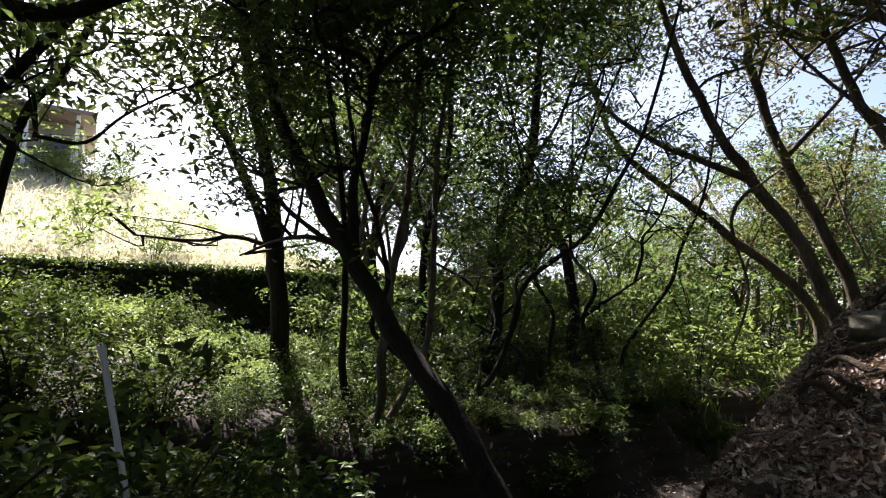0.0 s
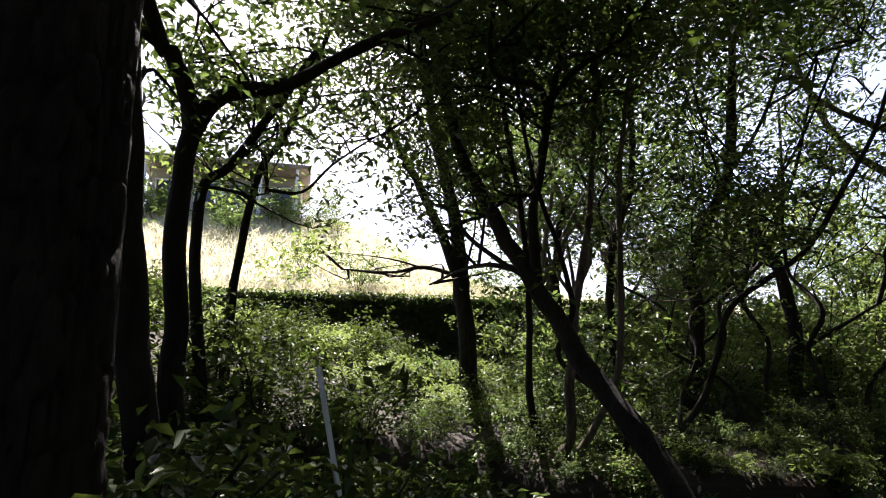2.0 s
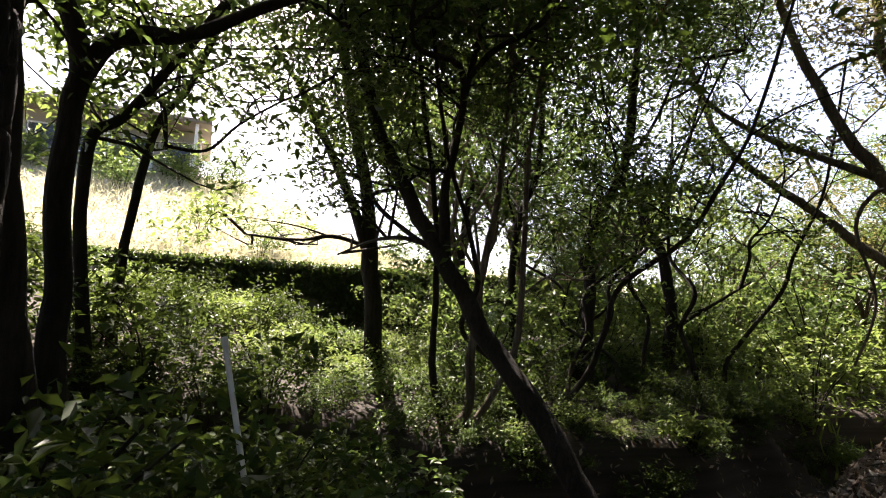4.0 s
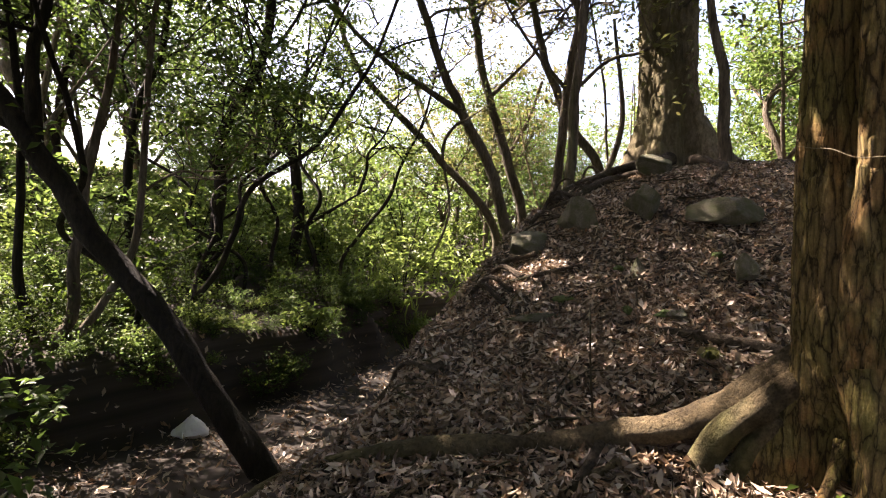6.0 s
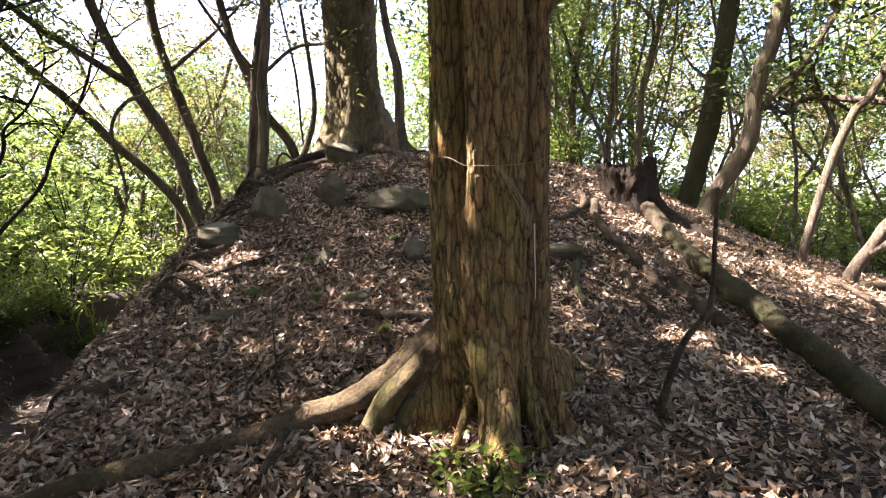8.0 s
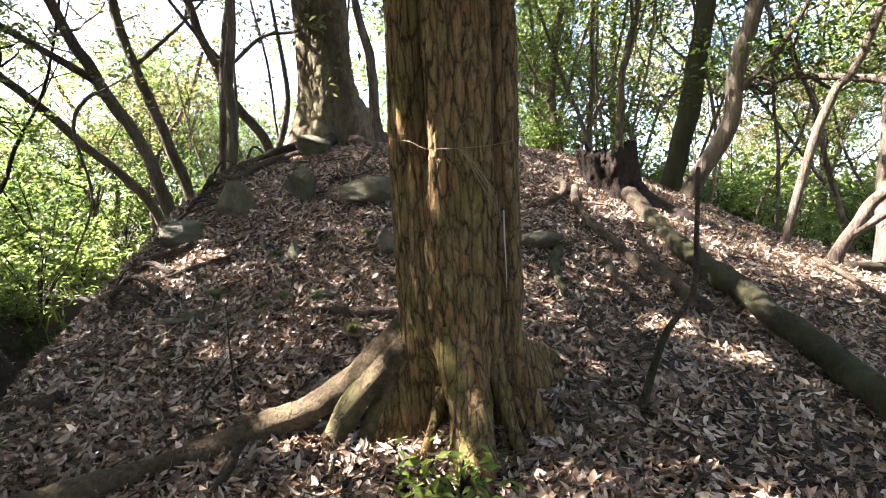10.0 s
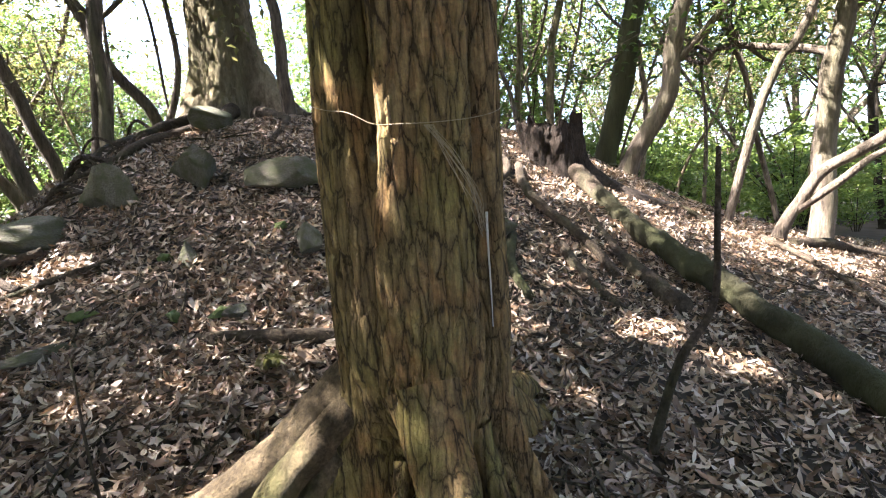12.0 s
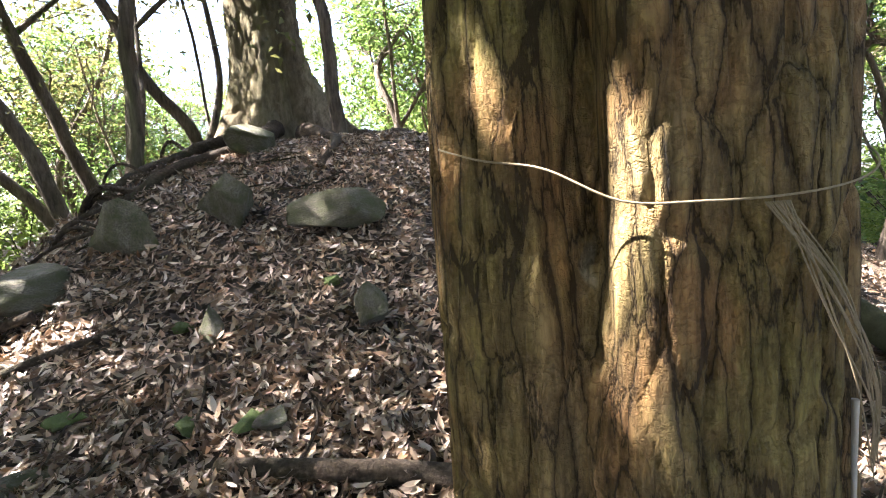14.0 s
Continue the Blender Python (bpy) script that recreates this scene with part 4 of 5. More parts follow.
stand(woods, (-118, -55), (15, 34), 32, 0.7, 1.2, 14)
stand([kinds[3]], (-106, -70), (17, 25), 22, 1.3, 2.0, 17)
stand([kinds[3], kinds[4]], (-118, -66), (12, 22), 85, 0.6, 1.2, 16)
# unseen trees, added all round the back to hold off sky light
stand([woods[1]], (70, 245), (5, 13), 30, 1.1, 1.6, 15)

# thin saplings behind the mound, drawn up towards the light
rnd = np.random.default_rng(333)
for i in range(32):
    b = radians(rnd.uniform(-102, -66) if i < 25 else rnd.uniform(-48, -30))
    d = rnd.uniform(11.0, 16.5)
    x, y = -math.sin(b) * d, math.cos(b) * d
    lean, z0 = rnd.normal(size=2) * 0.35, at(x, y)[2]
    pts = [(x, y, z0)] + [(x + lean[0] * q + rnd.normal() * 0.1, y + lean[1] * q + rnd.normal() * 0.1, z0 + 1.5 * q) for q in (0.8, 1.7, 2.7)]
    tree("sapling", pts, rnd.uniform(0.03, 0.065), 0.02, (), (BARK_PALE, BARK_GREY)[i % 2], (LEAF_MID, LEAF_YOUNG)[i % 3 == 0], 14, 54, 0.2, 0.11, 1.1,
         "thin straight sapling in the sunlit woods", 400 + i, flare=0.2, low=0.4, boughs=3, rise=1.6, sides=7)


# ---- fallen leaves ----
def fallen(n, xs, ys, keep, size, seed, lift=0.0, fine=False):
    rnd = np.random.default_rng(seed)
    x, y = rnd.uniform(*xs, n), rnd.uniform(*ys, n)
    m = keep(x, y, rnd.uniform(0, 1, n))
    x, y = x[m], y[m]
    n = len(x)
    nrm = land_normal(x, y) + rnd.normal(size=(n, 3)) * 0.55
    nrm /= np.linalg.norm(nrm, axis=1, keepdims=True)
    d = np.cross(nrm, rnd.normal(size=(n, 3)))
    d /= np.linalg.norm(d, axis=1, keepdims=True)
    side = np.cross(nrm, d)
    k = (size * rnd.uniform(0.6, 1.45, n))[:, None]
    w, curl = rnd.uniform(0.24, 0.44, n)[:, None] * k * 0.5, rnd.uniform(-0.05, 0.28, n)[:, None] * k
    c = np.stack([x, y, land(x, y) + rnd.uniform(0.0, 0.04, n) + lift], 1)
    if fine:
        mid = lambda q, up: c + d * k * q + nrm * curl * up
        v = np.stack([mid(-0.5, 0.9), mid(-0.22, 0.15) + side * w * 0.85 + nrm * curl * 0.45, mid(0.12, 0.1) + side * w * 0.9 + nrm * curl * 0.5, mid(0.55, 1.2),
                      mid(0.12, 0.1) - side * w * 0.9 + nrm * curl * 0.5, mid(-0.22, 0.15) - side * w * 0.85 + nrm * curl * 0.45, mid(-0.2, 0.05), mid(0.14, 0.1)], 1).reshape(-1, 3)
        q = np.arange(n)[:, None] * 8
        return v, np.concatenate([q + t for t in ([0, 6, 1], [0, 5, 6], [1, 6, 2], [6, 7, 2], [5, 4, 6], [6, 4, 7], [2, 7, 3], [7, 4, 3])])
    left, right = c + side * w + nrm * curl * 0.4, c - side * w + nrm * curl * 0.4
    v = np.stack([c - d * k * 0.5 + nrm * curl, left - d * k * 0.06, c + d * k * 0.5 + nrm * curl, right - d * k * 0.06, c - d * k * 0.03], 1).reshape(-1, 3)
    q = np.arange(n)[:, None] * 5
    return v, np.concatenate([q + [0, 4, 1], q + [1, 4, 2], q + [2, 4, 3], q + [3, 4, 0]])


def on_mound(x, y, u):
    s = (x - GULLY[0]) * ACROSS[0] + (y - GULLY[1]) * ACROSS[1]
    a = (x - GULLY[0]) * ALONG[0] + (y - GULLY[1]) * ALONG[1]
    return (s < brow(a) + 0.12) & (u < np.clip(4.0 / (0.5 + np.hypot(x - 2, y - 1)), 0.2, 1))


def close_by(x, y):
    return np.hypot(x - 2.7, y - 1.5) < 1.9


v, f = fallen(265000, (-0.5, 12), (-4, 8.5), lambda x, y, u: on_mound(x, y, u) & ~close_by(x, y), 0.066, 401)
single("fallen_leaves", (0, 0, 0), v, f, LITTER, "dry curled brown leaves covering the slope", "leaf litter", kind="stuff")
v, f = fallen(44000, (0.7, 4.7), (-0.5, 3.5), lambda x, y, u: on_mound(x, y, u * 0.5) & close_by(x, y), 0.066, 403, fine=True)
single("fallen_leaves", (0, 0, 0), v, f, LITTER, "dry curled brown leaves round the old tree's roots", "leaf litter", kind="stuff")
v, f = fallen(14000, (-4, 6), (3, 11), lambda x, y, u: u < smooth(1.6, -0.6, (x - GULLY[0]) * ACROSS[0] + (y - GULLY[1]) * ACROSS[1]), 0.085, 402)
single("fallen_leaves", (0, 0, 0), v, f, LITTER, "dry brown leaves on the gully floor", "leaf litter", kind="stuff")


# ---- stones ----
def stone(base, size, turn, seed, label, tilt=0.0, sink=0.3, point=0.0, material=STONE, name="stone"):
    bm = bmesh.new()
    bmesh.ops.create_icosphere(bm, subdivisions=4, radius=1.0)
    v = np.array([q.co[:] for q in bm.verts])
    f = np.array([[q.index for q in face.verts] for face in bm.faces])
    bm.free()
    rnd = np.random.default_rng(seed)
    for _ in range(16):
        n = rnd.normal(size=3)
        n /= np.linalg.norm(n)
        over = np.maximum(v @ n - rnd.uniform(0.42, 0.75), 0)
        v = v - over[:, None] * n * 0.97
    v[:, :2] *= (1 - point * np.clip(v[:, 2:3], -0.2, 1))
    v = v * (1 + 0.16 * fbm(v * 2.2, seed)[:, None] + 0.09 * fbm(v * 7, seed + 1)[:, None]) * np.array(size)
    m = np.array(pose(0, 0, 0, tilt, 0, turn).to_3x3())
    return single(name, at(*base, size[2] * (1 - 2 * sink)), v @ m.T, f, material, label, name.replace("_", " "), "stones in the slope")


stone((4.82, 3.92), (0.24, 0.22, 0.30), 20, 81, "upright mossy stone in the leaf litter", 8, 0.2, 0.35)
stone((5.12, 3.2), (0.46, 0.24, 0.17), -35, 82, "flat grey-green slab of stone", 14, 0.25)
stone((4.3, 4.42), (0.2, 0.27, 0.32), 30, 83, "mossy stone bound by roots", 0, 0.3, 0.2)
stone((3.76, 4.56), (0.60, 0.28, 0.22), 40, 84, "long mossy boulder at the mound's edge", 12, 0.3)
stone((4.45, 2.52), (0.16, 0.14, 0.17), 10, 85, "small round mossy stone", 0, 0.25)
stone((4.0, 3.22), (0.13, 0.10, 0.12), 60, 86, "small pointed mossy stone", 0, 0.3, 0.3)
stone((3.05, 3.25), (0.34, 0.08, 0.07), -28, 87, "thin mossy stone edge in leaf litter", 0, 0.3)
stone((5.4, 1.55), (0.12, 0.30, 0.14), 25, 88, "mossy stone behind the old tree", 0, 0.3)
stone((6.05, 4.95), (0.62, 0.26, 0.24), 32, 89, "pale worn stone below the big tree", 10, 0.3)
stone((3.75, 2.55), (0.12, 0.1, 0.06), 0, 90, "small buried mossy stone", 0, 0.3)


# ---- dead wood ----
def branch(name, points, a, b, seed, material, label, category="dead branch", rough=0.12, sides=14, group="dead wood"):
    """Wood lying on the ground: points as x, y and height above the soil; ends closed."""
    pts = np.array([at(x, y, up) for x, y, up in points])
    base = np.array(at(points[0][0], points[0][1]))
    v, f = tube(pts - base, a, b, sides, 9 if sides < 20 else 26, rough, seed, 0, 8.0 if sides < 20 else 13.0)
    n = len(v) - 1
    v = np.concatenate([v, v[:sides].mean(0, keepdims=True) * 0.92 + v[:1] * 0.08])
    ends = [[(q + 1) % sides, q, n + 1, n + 1] for q in range(sides)] + [[n - sides + q, n - sides + (q + 1) % sides, n, n] for q in range(sides)]
    tri = np.concatenate([f[:, [0, 1, 2]], f[:, [0, 2, 3]], np.array(ends)[:, :3]])
    return single(name, base, v, tri, material, label, category, group)


branch("fallen_log", [(7.0, 0.95, 0.06), (6.2, 0.42, 0.10), (5.3, -0.28, 0.12), (4.5, -0.85, 0.10), (3.4, -1.6, 0.08)], 0.085, 0.09, 91, BARK_MOSS, "long mossy fallen log lying down the slope", "log", 0.36, 28)
branch("fallen_branch", [(6.75, 1.1, 0.02), (5.9, 0.62, 0.02), (5.45, 0.3, 0.04), (5.15, 0.12, 0.04)], 0.035, 0.085, 92, WOOD_DEAD, "broken grey log beside the mossy log", "log", 0.26, 24)
branch("fallen_branch", [(6.9, 1.7, 0.04), (6.3, 1.45, 0.06), (5.8, 0.85, 0.05), (5.45, 0.55, 0.02)], 0.05, 0.035, 93, WOOD_DEAD, "brown root running down the slope")
branch("fallen_branch", [(5.6, 1.0, 0.03), (5.3, 0.75, 0.05), (5.0, 0.45, 0.02)], 0.05, 0.03, 94, WOOD_DEAD, "short dead branch in the leaves")
branch("fallen_branch", [(5.5, 1.35, 0.03), (5.0, 1.2, 0.05), (4.75, 1.0, 0.02)], 0.04, 0.03, 95, BARK_MOSS, "mossy root behind the old tree")
branch("fallen_branch", [(7.2, 2.1, 0.05), (6.7, 1.75, 0.06), (6.1, 1.75, 0.05), (5.6, 2.0, 0.03)], 0.045, 0.03, 96, WOOD_DEAD, "crooked brown root on the mound")
branch("fallen_branch", [(3.5, 2.6, 0.03), (3.65, 2.15, 0.05), (3.85, 1.7, 0.03)], 0.035, 0.05, 97, WOOD_DEAD, "half-buried grey branch near the old tree")
branch("fallen_branch", [(3.2, 4.1, 0.03), (3.55, 3.85, 0.04), (3.8, 3.7, 0.02)], 0.025, 0.015, 98, WOOD_DEAD, "dry stick lying across the slope")
branch("fallen_branch", [(8.2, -0.9, 0.03), (8.6, -1.4, 0.08), (9.0, -2.0, 0.04)], 0.06, 0.04, 99, WOOD_DEAD, "brown branch lying in the sun")
branch("fallen_branch", [(9.0, 0.6, 0.04), (8.3, 0.3, 0.05), (7.6, -0.2, 0.04)], 0.045, 0.03, 100, WOOD_DEAD, "dead branch beyond the log")
branch("fallen_branch", [(7.9, -0.6, 0.05), (7.0, -1.0, 0.08), (6.2, -1.2, 0.04)], 0.03, 0.02, 101, WOOD_DEAD, "thin dead branch on bare ground")
branch("fallen_branch", [(2.45, 1.85, 0.02), (2.3, 1.72, 0.04), (2.02, 1.55, 0.02)], 0.035, 0.02, 102, WOOD_DEAD, "short thick stick beside the long root")

# the leaning dead sapling
branch("dead_sapling", [(3.72, 0.22, -0.05), (3.78, 0.1, 0.4), (3.86, -0.03, 0.66), (3.9, -0.05, 1.0), (3.93, -0.06, 1.3)], 0.022, 0.010, 103, WOOD_DEAD, "thin bare dead sapling standing upright", "sapling", sides=8)
branch("dead_sapling", [(2.52, 2.0, -0.05), (2.5, 2.02, 0.3), (2.51, 2.05, 0.62)], 0.007, 0.004, 104, WOOD_DEAD, "thin bare twig standing upright", "sapling", sides=6)

# the rotten stump
STUMP = at(7.55, 1.45, -0.1)
v, f = fluted(0.32, 0.37, 0.62, [(180, 0.2, 20), (240, 0.15, 18), (300, 0.2, 20)], [(200, 0.2, 30), (280, 0.25, 25), (30, 0.2, 30)], 80, 26, 111, 0.03, (0.07, 0.3), (-0.05, 0.05), 0.4)
crest = v[:, 2] > 0.3
v[crest, 2] += 0.42 * fbm(v[crest] * np.array([11, 11, 2.0]), 112)
stump = thing("tree_stump", STUMP, "rotten black hollow tree stump on the slope", "stump")
part("shell", v, f, CHAR, stump)
ang = np.linspace(0, 2 * np.pi, 40, endpoint=False)
ringv = np.concatenate([np.stack([0.3 * np.cos(ang), 0.3 * np.sin(ang), 0.3 + 0.1 * np.sin(3 * ang)], 1), [[0, 0, 0.25]]])
part("core", ringv, np.array([[i, (i + 1) % 40, 40] for i in range(40)]), CHAR, stump, "dark crumbling heartwood")

branch("broken_wood", [(7.3, 1.2, 0.08), (7.0, 0.98, 0.08), (6.7, 0.75, 0.04), (6.45, 0.55, -0.02)], 0.10, 0.05, 113, WOOD_DEAD, "pale torn wood running down from the stump", "dead wood", 0.3, 24)

# roots of the big tree and along the mound's edge
for i, pts in enumerate([[(6.9, 5.6, 0.15), (6.2, 5.25, 0.05), (5.5, 5.3, 0.05), (4.9, 5.2, 0.0), (4.3, 4.7, 0.0)], [(7.2, 5.4, 0.12), (6.8, 4.7, 0.03), (6.3, 4.2, 0.03), (5.7, 3.9, 0.0)],
                         [(7.7, 5.5, 0.2), (7.8, 4.9, 0.05), (7.6, 4.2, 0.02), (7.0, 3.6, 0.0)], [(6.9, 6.0, 0.15), (6.0, 6.0, 0.05), (5.2, 5.7, 0.02), (4.5, 5.3, 0.0)]]):
    root(pts, 0.085, 0.025, 120 + i, WOOD_DEAD, big, BIG)
rnd = np.random.default_rng(131)
for i in range(26):
    a = rnd.uniform(-1.2, 5.2)
    pts = []
    for s in (-3.3, -2.9, -2.5, -2.1, -1.7):
        x, y, _ = along(a + rnd.normal() * 0.12, s, 0)
        pts.append((x, y, 0.03 + rnd.uniform(0, 0.06)))
    branch("exposed_root", pts, rnd.uniform(0.012, 0.035), 0.008, 140 + i, WOOD_DEAD, "bare root hanging over the eroded edge", "root", sides=7, group="roots along the eroded edge")


def twigs_on(n, xs, ys, seed):
    """Many thin fallen twigs."""
    rnd = np.random.default_rng(seed)
    out = []
    for k in range(n):
        x, y, a, l = rnd.uniform(*xs), rnd.uniform(*ys), rnd.uniform(0, np.pi), rnd.uniform(0.12, 0.6)
        if (x - GULLY[0]) * ACROSS[0] + (y - GULLY[1]) * ACROSS[1] > -2.0:
            continue
        dx, dy = math.cos(a) * l, math.sin(a) * l
        p = [at(x - dx / 2, y - dy / 2, 0.03), at(x + rnd.normal() * 0.04, y + rnd.normal() * 0.04, 0.045), at(x + dx / 2, y + dy / 2, 0.03)]
        r = 0.002 + 0.009 * rnd.uniform(0, 1) ** 2.5
        out.append(tube(p, r, r * 0.6, 5, 4, 0.1, k))
    return joined(out)


v, f = twigs_on(1300, (0.8, 9.5), (-2.5, 6.5), 171)
single("fallen_twigs", (0, 0, 0), v, f, WOOD_DEAD, "thin dry twigs strewn over the leaves", "twigs", kind="stuff")


# ---- the fibre round the old tree ----
def on_bark(angle, z, out=0.02):
    r = 0.332 + out
    return (MAIN[0] + r * math.cos(radians(angle)), MAIN[1] + r * math.sin(radians(angle)), z)


def cord(points, r, seed):
    return tube(points, r, r, 6, 8, 0.1, seed)


vine = thing("dry_vine", on_bark(214, 1.9, 0.0), "dry pale fibre strand looped round the trunk", "vine")
base = np.array(on_bark(214, 1.9, 0.0))
loop = [np.array(on_bark(a, 1.905 + 0.05 * ((a - 214) / 60) ** 2 + 0.03 * (a < 190), 0.012)) - base for a in range(150, 292, 14)]
v, f = cord(loop, 0.0014, 181)
part("loop", v, f, FIBRE, vine)
for i in range(11):
    w = float(rnd.normal() * 0.02)
    pts = [np.array(on_bark(217 + 0.5 * i, 1.9, 0.012)) - base, np.array(on_bark(230 + rnd.normal() * 2, 1.80 + w, 0.02)) - base, np.array(on_bark(243 + rnd.normal() * 2.5, 1.68 + w, 0.025)) - base, np.array(on_bark(250 + rnd.normal() * 2, 1.60 - 0.02 * rnd.uniform(0, 3), 0.02)) - base]
    v, f = cord(pts, 0.0010, 182 + i)
    part("strand", v, f, FIBRE, vine)
drip = single("resin_streak", on_bark(257, 1.5, -0.01), *tube([(0, 0, 0.12), (0.0, 0.0, -0.02), (0.003, 0.0, -0.15), (0.003, 0.0, -0.27)], 0.006, 0.0015, 8, 6, 0.2, 190), RESIN, "pale dried sap streak down the bark", "sap")

# ---- small things ----
shrub("seedling", at(2.6, 0.66, 0.0), 0.19, 0.15, 22, 0.062, LEAF_YOUNG, 195, "fresh green fern-like seedling at the tree's foot", 5, "plant")


def crumpled_bag():
    bm = bmesh.new()
    bmesh.ops.create_icosphere(bm, subdivisions=3, radius=1.0)
    v = np.array([q.co[:] for q in bm.verts])
    f = np.array([[q.index for q in face.verts] for face in bm.faces])
    bm.free()
    v = v * (1 + 0.5 * fbm(v * 2.0, 77)[:, None] + 0.25 * fbm(v * 5, 78)[:, None]) * (0.17, 0.13, 0.11)
    v[:, :2] *= 1 - 0.55 * np.clip(v[:, 2:3] / 0.11, -0.3, 1)
    v[:, 2] *= 1.25
    return single("plastic_bag", at(0.5, 6.2, 0.07), v, f, BAG, "crumpled white plastic bag on the gully floor", "bag", shade=False)


crumpled_bag()

TIP, LOW = np.array((-0.99, 1.99, 1.48)), np.array((-0.89, 2.06, 0.91))
slant = (TIP - LOW) / (TIP - LOW)[2]
foot = TIP - slant * (TIP[2] - at(LOW[0], LOW[1])[2] + 0.2)
pole = thing("stake", foot, "slim grey plastic stake leaning in the undergrowth", "stake")
v, f = tube([(0, 0, 0), (TIP - foot) / 2, TIP - foot], 0.013, 0.013, 10, 6, 0.0, 1)
part("shaft", v, f, POLE_GREY, pole)
v, f = tube([TIP - foot - slant * 0.04, TIP - foot - slant * 0.02, TIP - foot], 0.016, 0.016, 10, 3, 0.0, 1)
part("cap", v, f, POLE_GREY, pole)

# ---- ivy on the wall, grass above it ----
rnd = np.random.default_rng(211)
n = 30000
a, z = rnd.uniform(-18, 6.5, n), 1.2 + 2.1 * rnd.uniform(0, 1, n) ** 0.7
keep = vnoise(np.stack([a * 0.9, z * 0.9, 0 * a], 1), 5) + 0.25 * (z - 2.0) > 0.12
a, z = a[keep], z[keep]
c = np.stack([GULLY[0] + a * ALONG[0], GULLY[1] + a * ALONG[1], z], 1) + np.array([ACROSS[0], ACROSS[1], 0]) * (WALL_S - 0.24 - 0.22 * rnd.uniform(0, 1, len(a)) ** 2)[:, None]
v, f = leaves(c, 0.11, rnd, 0.9, 0.6)
single("ivy", (0, 0, 0), v, f, LEAF_DARK, "dark ivy hanging over the retaining wall", "ivy", kind="stuff")


def tufts(n, a_range, s_range, high, seed, lean=(0, 0)):
    rnd = np.random.default_rng(seed)
    a, s = rnd.uniform(*a_range, n), rnd.uniform(*s_range, n)
    x, y = GULLY[0] + a * ALONG[0] + s * ACROSS[0], GULLY[1] + a * ALONG[1] + s * ACROSS[1]
    z = land(x, y)
    c = np.stack([x, y, z], 1)
    d = rnd.normal(size=(n, 3)) * 0.55 + (0, 0, 1)
    d = d / np.linalg.norm(d, axis=1, keepdims=True) * (high * rnd.uniform(0.5, 1.3, n))[:, None]
    side = np.cross(d, rnd.normal(size=(n, 3)))
    side = side / np.linalg.norm(side, axis=1, keepdims=True) * 0.02
    bend = np.stack([d[:, 0], d[:, 1], 0 * z - 0.1], 1) * 0.5
    v = np.stack([c - side, c + side, c + d * 0.6 + side * 0.8, c + d + bend, c + d * 0.6 - side * 0.8], 1).reshape(-1, 3)
    q = np.arange(n)[:, None] * 5
    return v, np.concatenate([q + [0, 1, 2], q + [0, 2, 4], q + [4, 2, 3]])


v, f = tufts(12000, (-16, 8), (WALL_S - 0.2, WALL_S + 1.6), 0.42, 221)
single("grass", (0, 0, 0), v, f, GRASS, "long sunlit grass along the wall's top", "grass", kind="stuff")
v, f = tufts(20000, (-18, 12), (WALL_S + 1.5, 26), 0.5, 222)
single("grass", (0, 0, 0), v, f, GRASS, "dry grass on the open slope, paled for sun glare", "grass", kind="stuff")
v, f = tufts(1800, (-9, 1), (2.5, 10), 0.25, 223)
single("grass", (0, 0, 0), v, f, LEAF_YOUNG, "green grass blades on the shaded bank", "grass", kind="stuff")
v, f = tufts(1500, (5, 14), (-2, 3), 0.4, 224)
single("grass", (0, 0, 0), v, f, LEAF_YOUNG, "tall grass where the gully opens", "grass", kind="stuff")


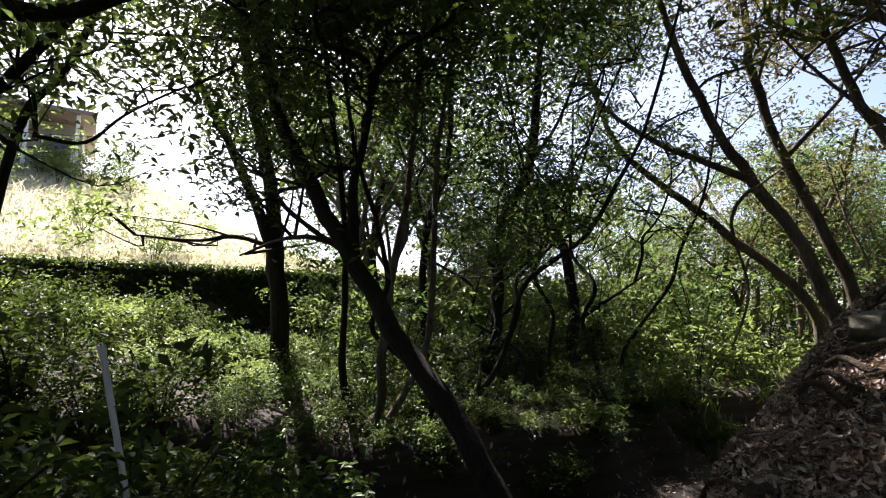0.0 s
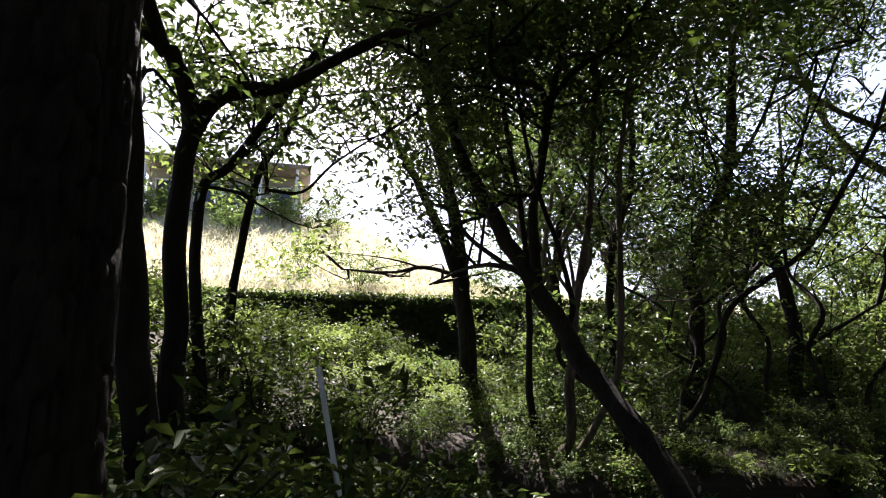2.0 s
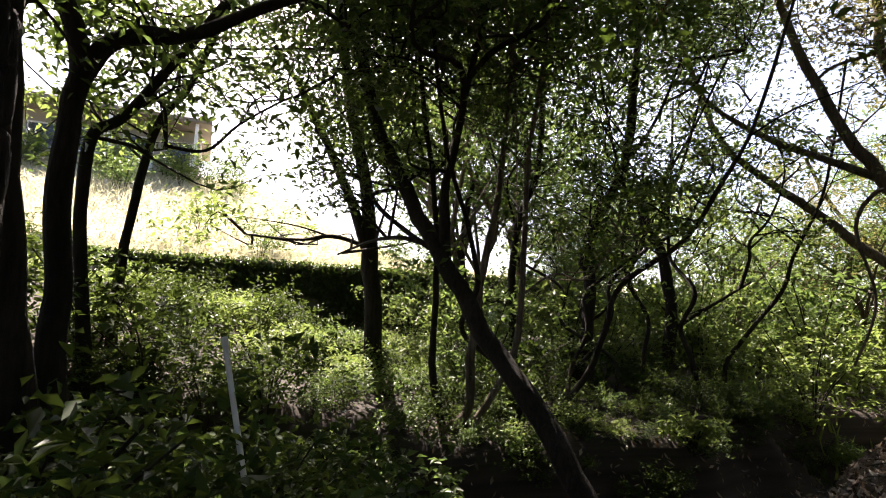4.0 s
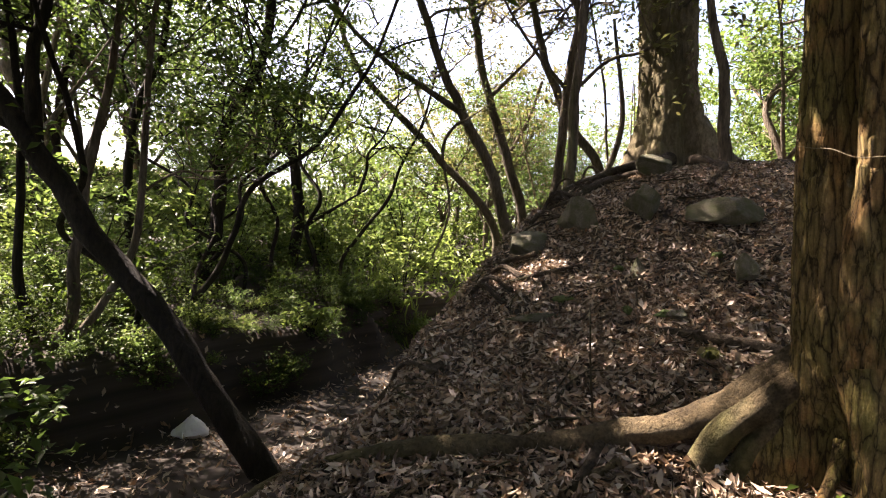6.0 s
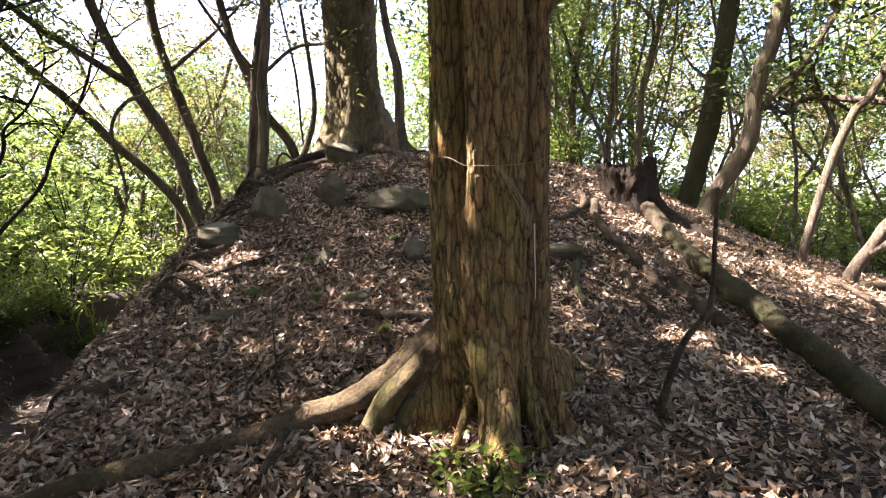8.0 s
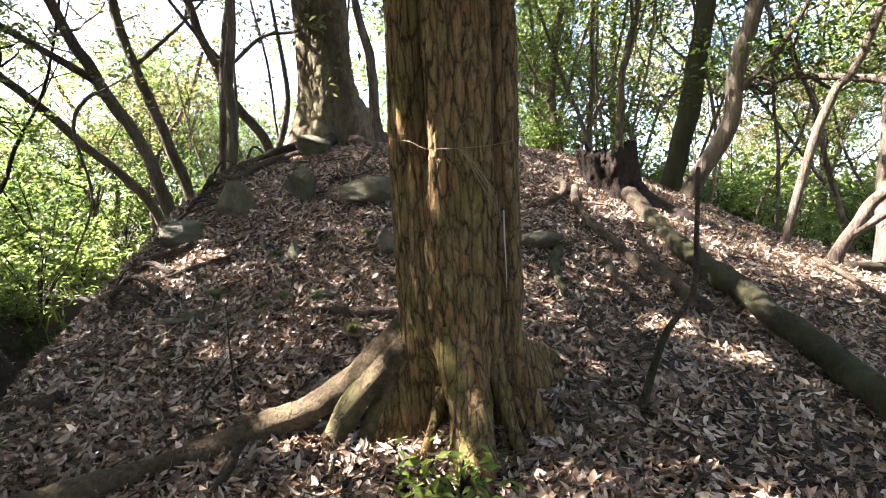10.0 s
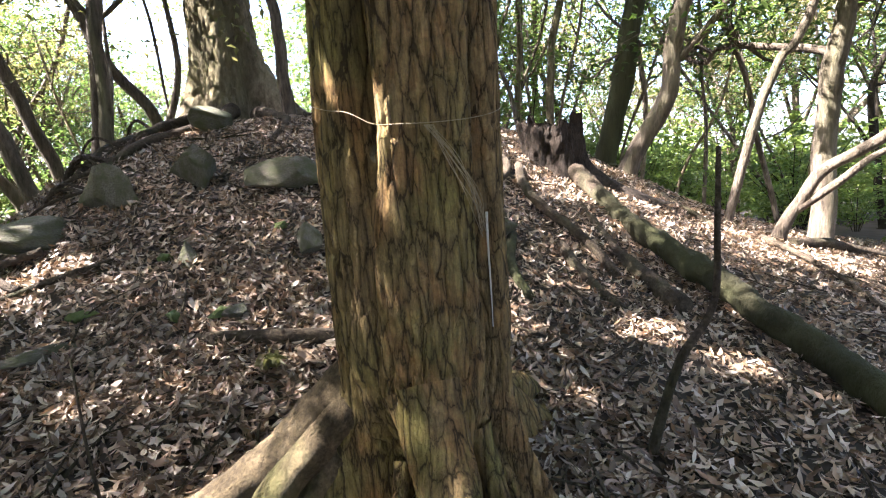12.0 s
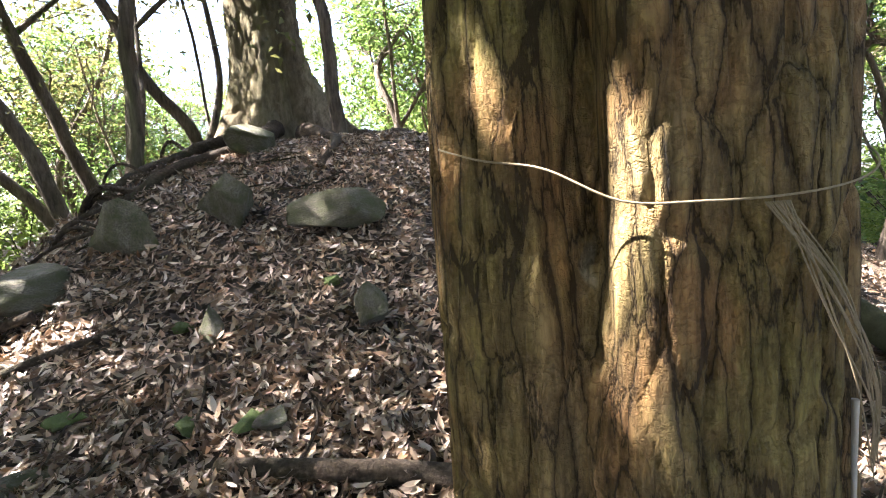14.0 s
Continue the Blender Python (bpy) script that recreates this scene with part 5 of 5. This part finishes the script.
# ---- the building on the hill ----
def hut(a, s, wide, deep, tall, seed):
    base = along(a, s, float(land(*[np.array([q]) for q in along(a, s, 0)[:2]])[0]) - 0.3)
    ob = thing("house", base, "pale low building with white posts on the hill", "house", "buildings on the hill")
    ob.rotation_euler = (0, 0, radians(TURN))
    v, f = block(wide, deep, tall, 0.03)
    part("wall", v + (0, deep / 2, tall / 2), f, WALL_PAINT, ob, shade=False)
    v, f = block(wide + 1.0, deep + 2.2, 0.22, 0.03)
    part("roof", v + (0, deep / 2 - 0.7, tall + 0.11), f, ROOF_TILE, ob, shade=False)
    for i in range(5):
        v, f = block(0.16, 0.16, tall, 0.02)
        part("post", v + (-wide / 2 + 0.2 + i * (wide - 0.4) / 4, -1.5, tall / 2), f, WHITE_PAINT, ob, shade=False)
    for i in range(4):
        x = -wide / 2 + wide * (i + 0.5) / 4
        v, f = block(1.1, 0.08, 1.1, 0.01)
        win = part("window", v + (x, -0.02, tall * 0.55), f, DARK_GLASS, ob, shade=False)
        for dx, dz, sx, sz in ((0, 0.58, 1.24, 0.08), (0, -0.58, 1.24, 0.08), (0.58, 0, 0.08, 1.1), (-0.58, 0, 0.08, 1.1)):
            v, f = block(sx, 0.14, sz, 0.01)
            part("window_frame", v + (x + dx, -0.04, tall * 0.55 + dz), f, WHITE_PAINT, win, shade=False)
    return ob


hut(-8.5, 26, 8, 5, 2.8, 1)
hut(-19, 27, 7, 5, 3.0, 2)

# ---- a white marker post among the trees ----
v, f = block(0.16, 0.12, 1.0, 0.015)
single("marker_post", at(-1.25, 12.6, 0.45), v, f, WHITE_PAINT, "short white post beyond the leaning tree", "post", shade=False)

shrub("broadleaf_seedling", at(2.07, 7.68, 0.0), 0.42, 0.3, 30, 0.12, LEAF_YOUNG, 231, "pale green broadleaf seedling by the gully floor", 6, "plant")
for x, y, r, q in ((3.72, 2.62, 0.16, 0), (3.95, 3.38, 0.1, 1), (3.55, 2.85, 0.1, 2), (3.35, 3.4, 0.14, 3), (4.6, 2.9, 0.1, 4)):
    stone((x, y), (r, r * 0.7, 0.05), 40 * q, 240 + q, "low cushion of green moss in leaf litter", 0, 0.3, 0.0, MOSS, "moss_cushion")

v, f = tufts(26, (0, 0.1), (0, 0.1), 0.09, 251)
centre = v.mean(0)
single("grass_tuft", at(3.39, 1.97, 0.0), v - (centre[0], centre[1], v[:, 2].min()), f, LEAF_BROWNISH, "small tuft of dry olive grass by the root", "grass")
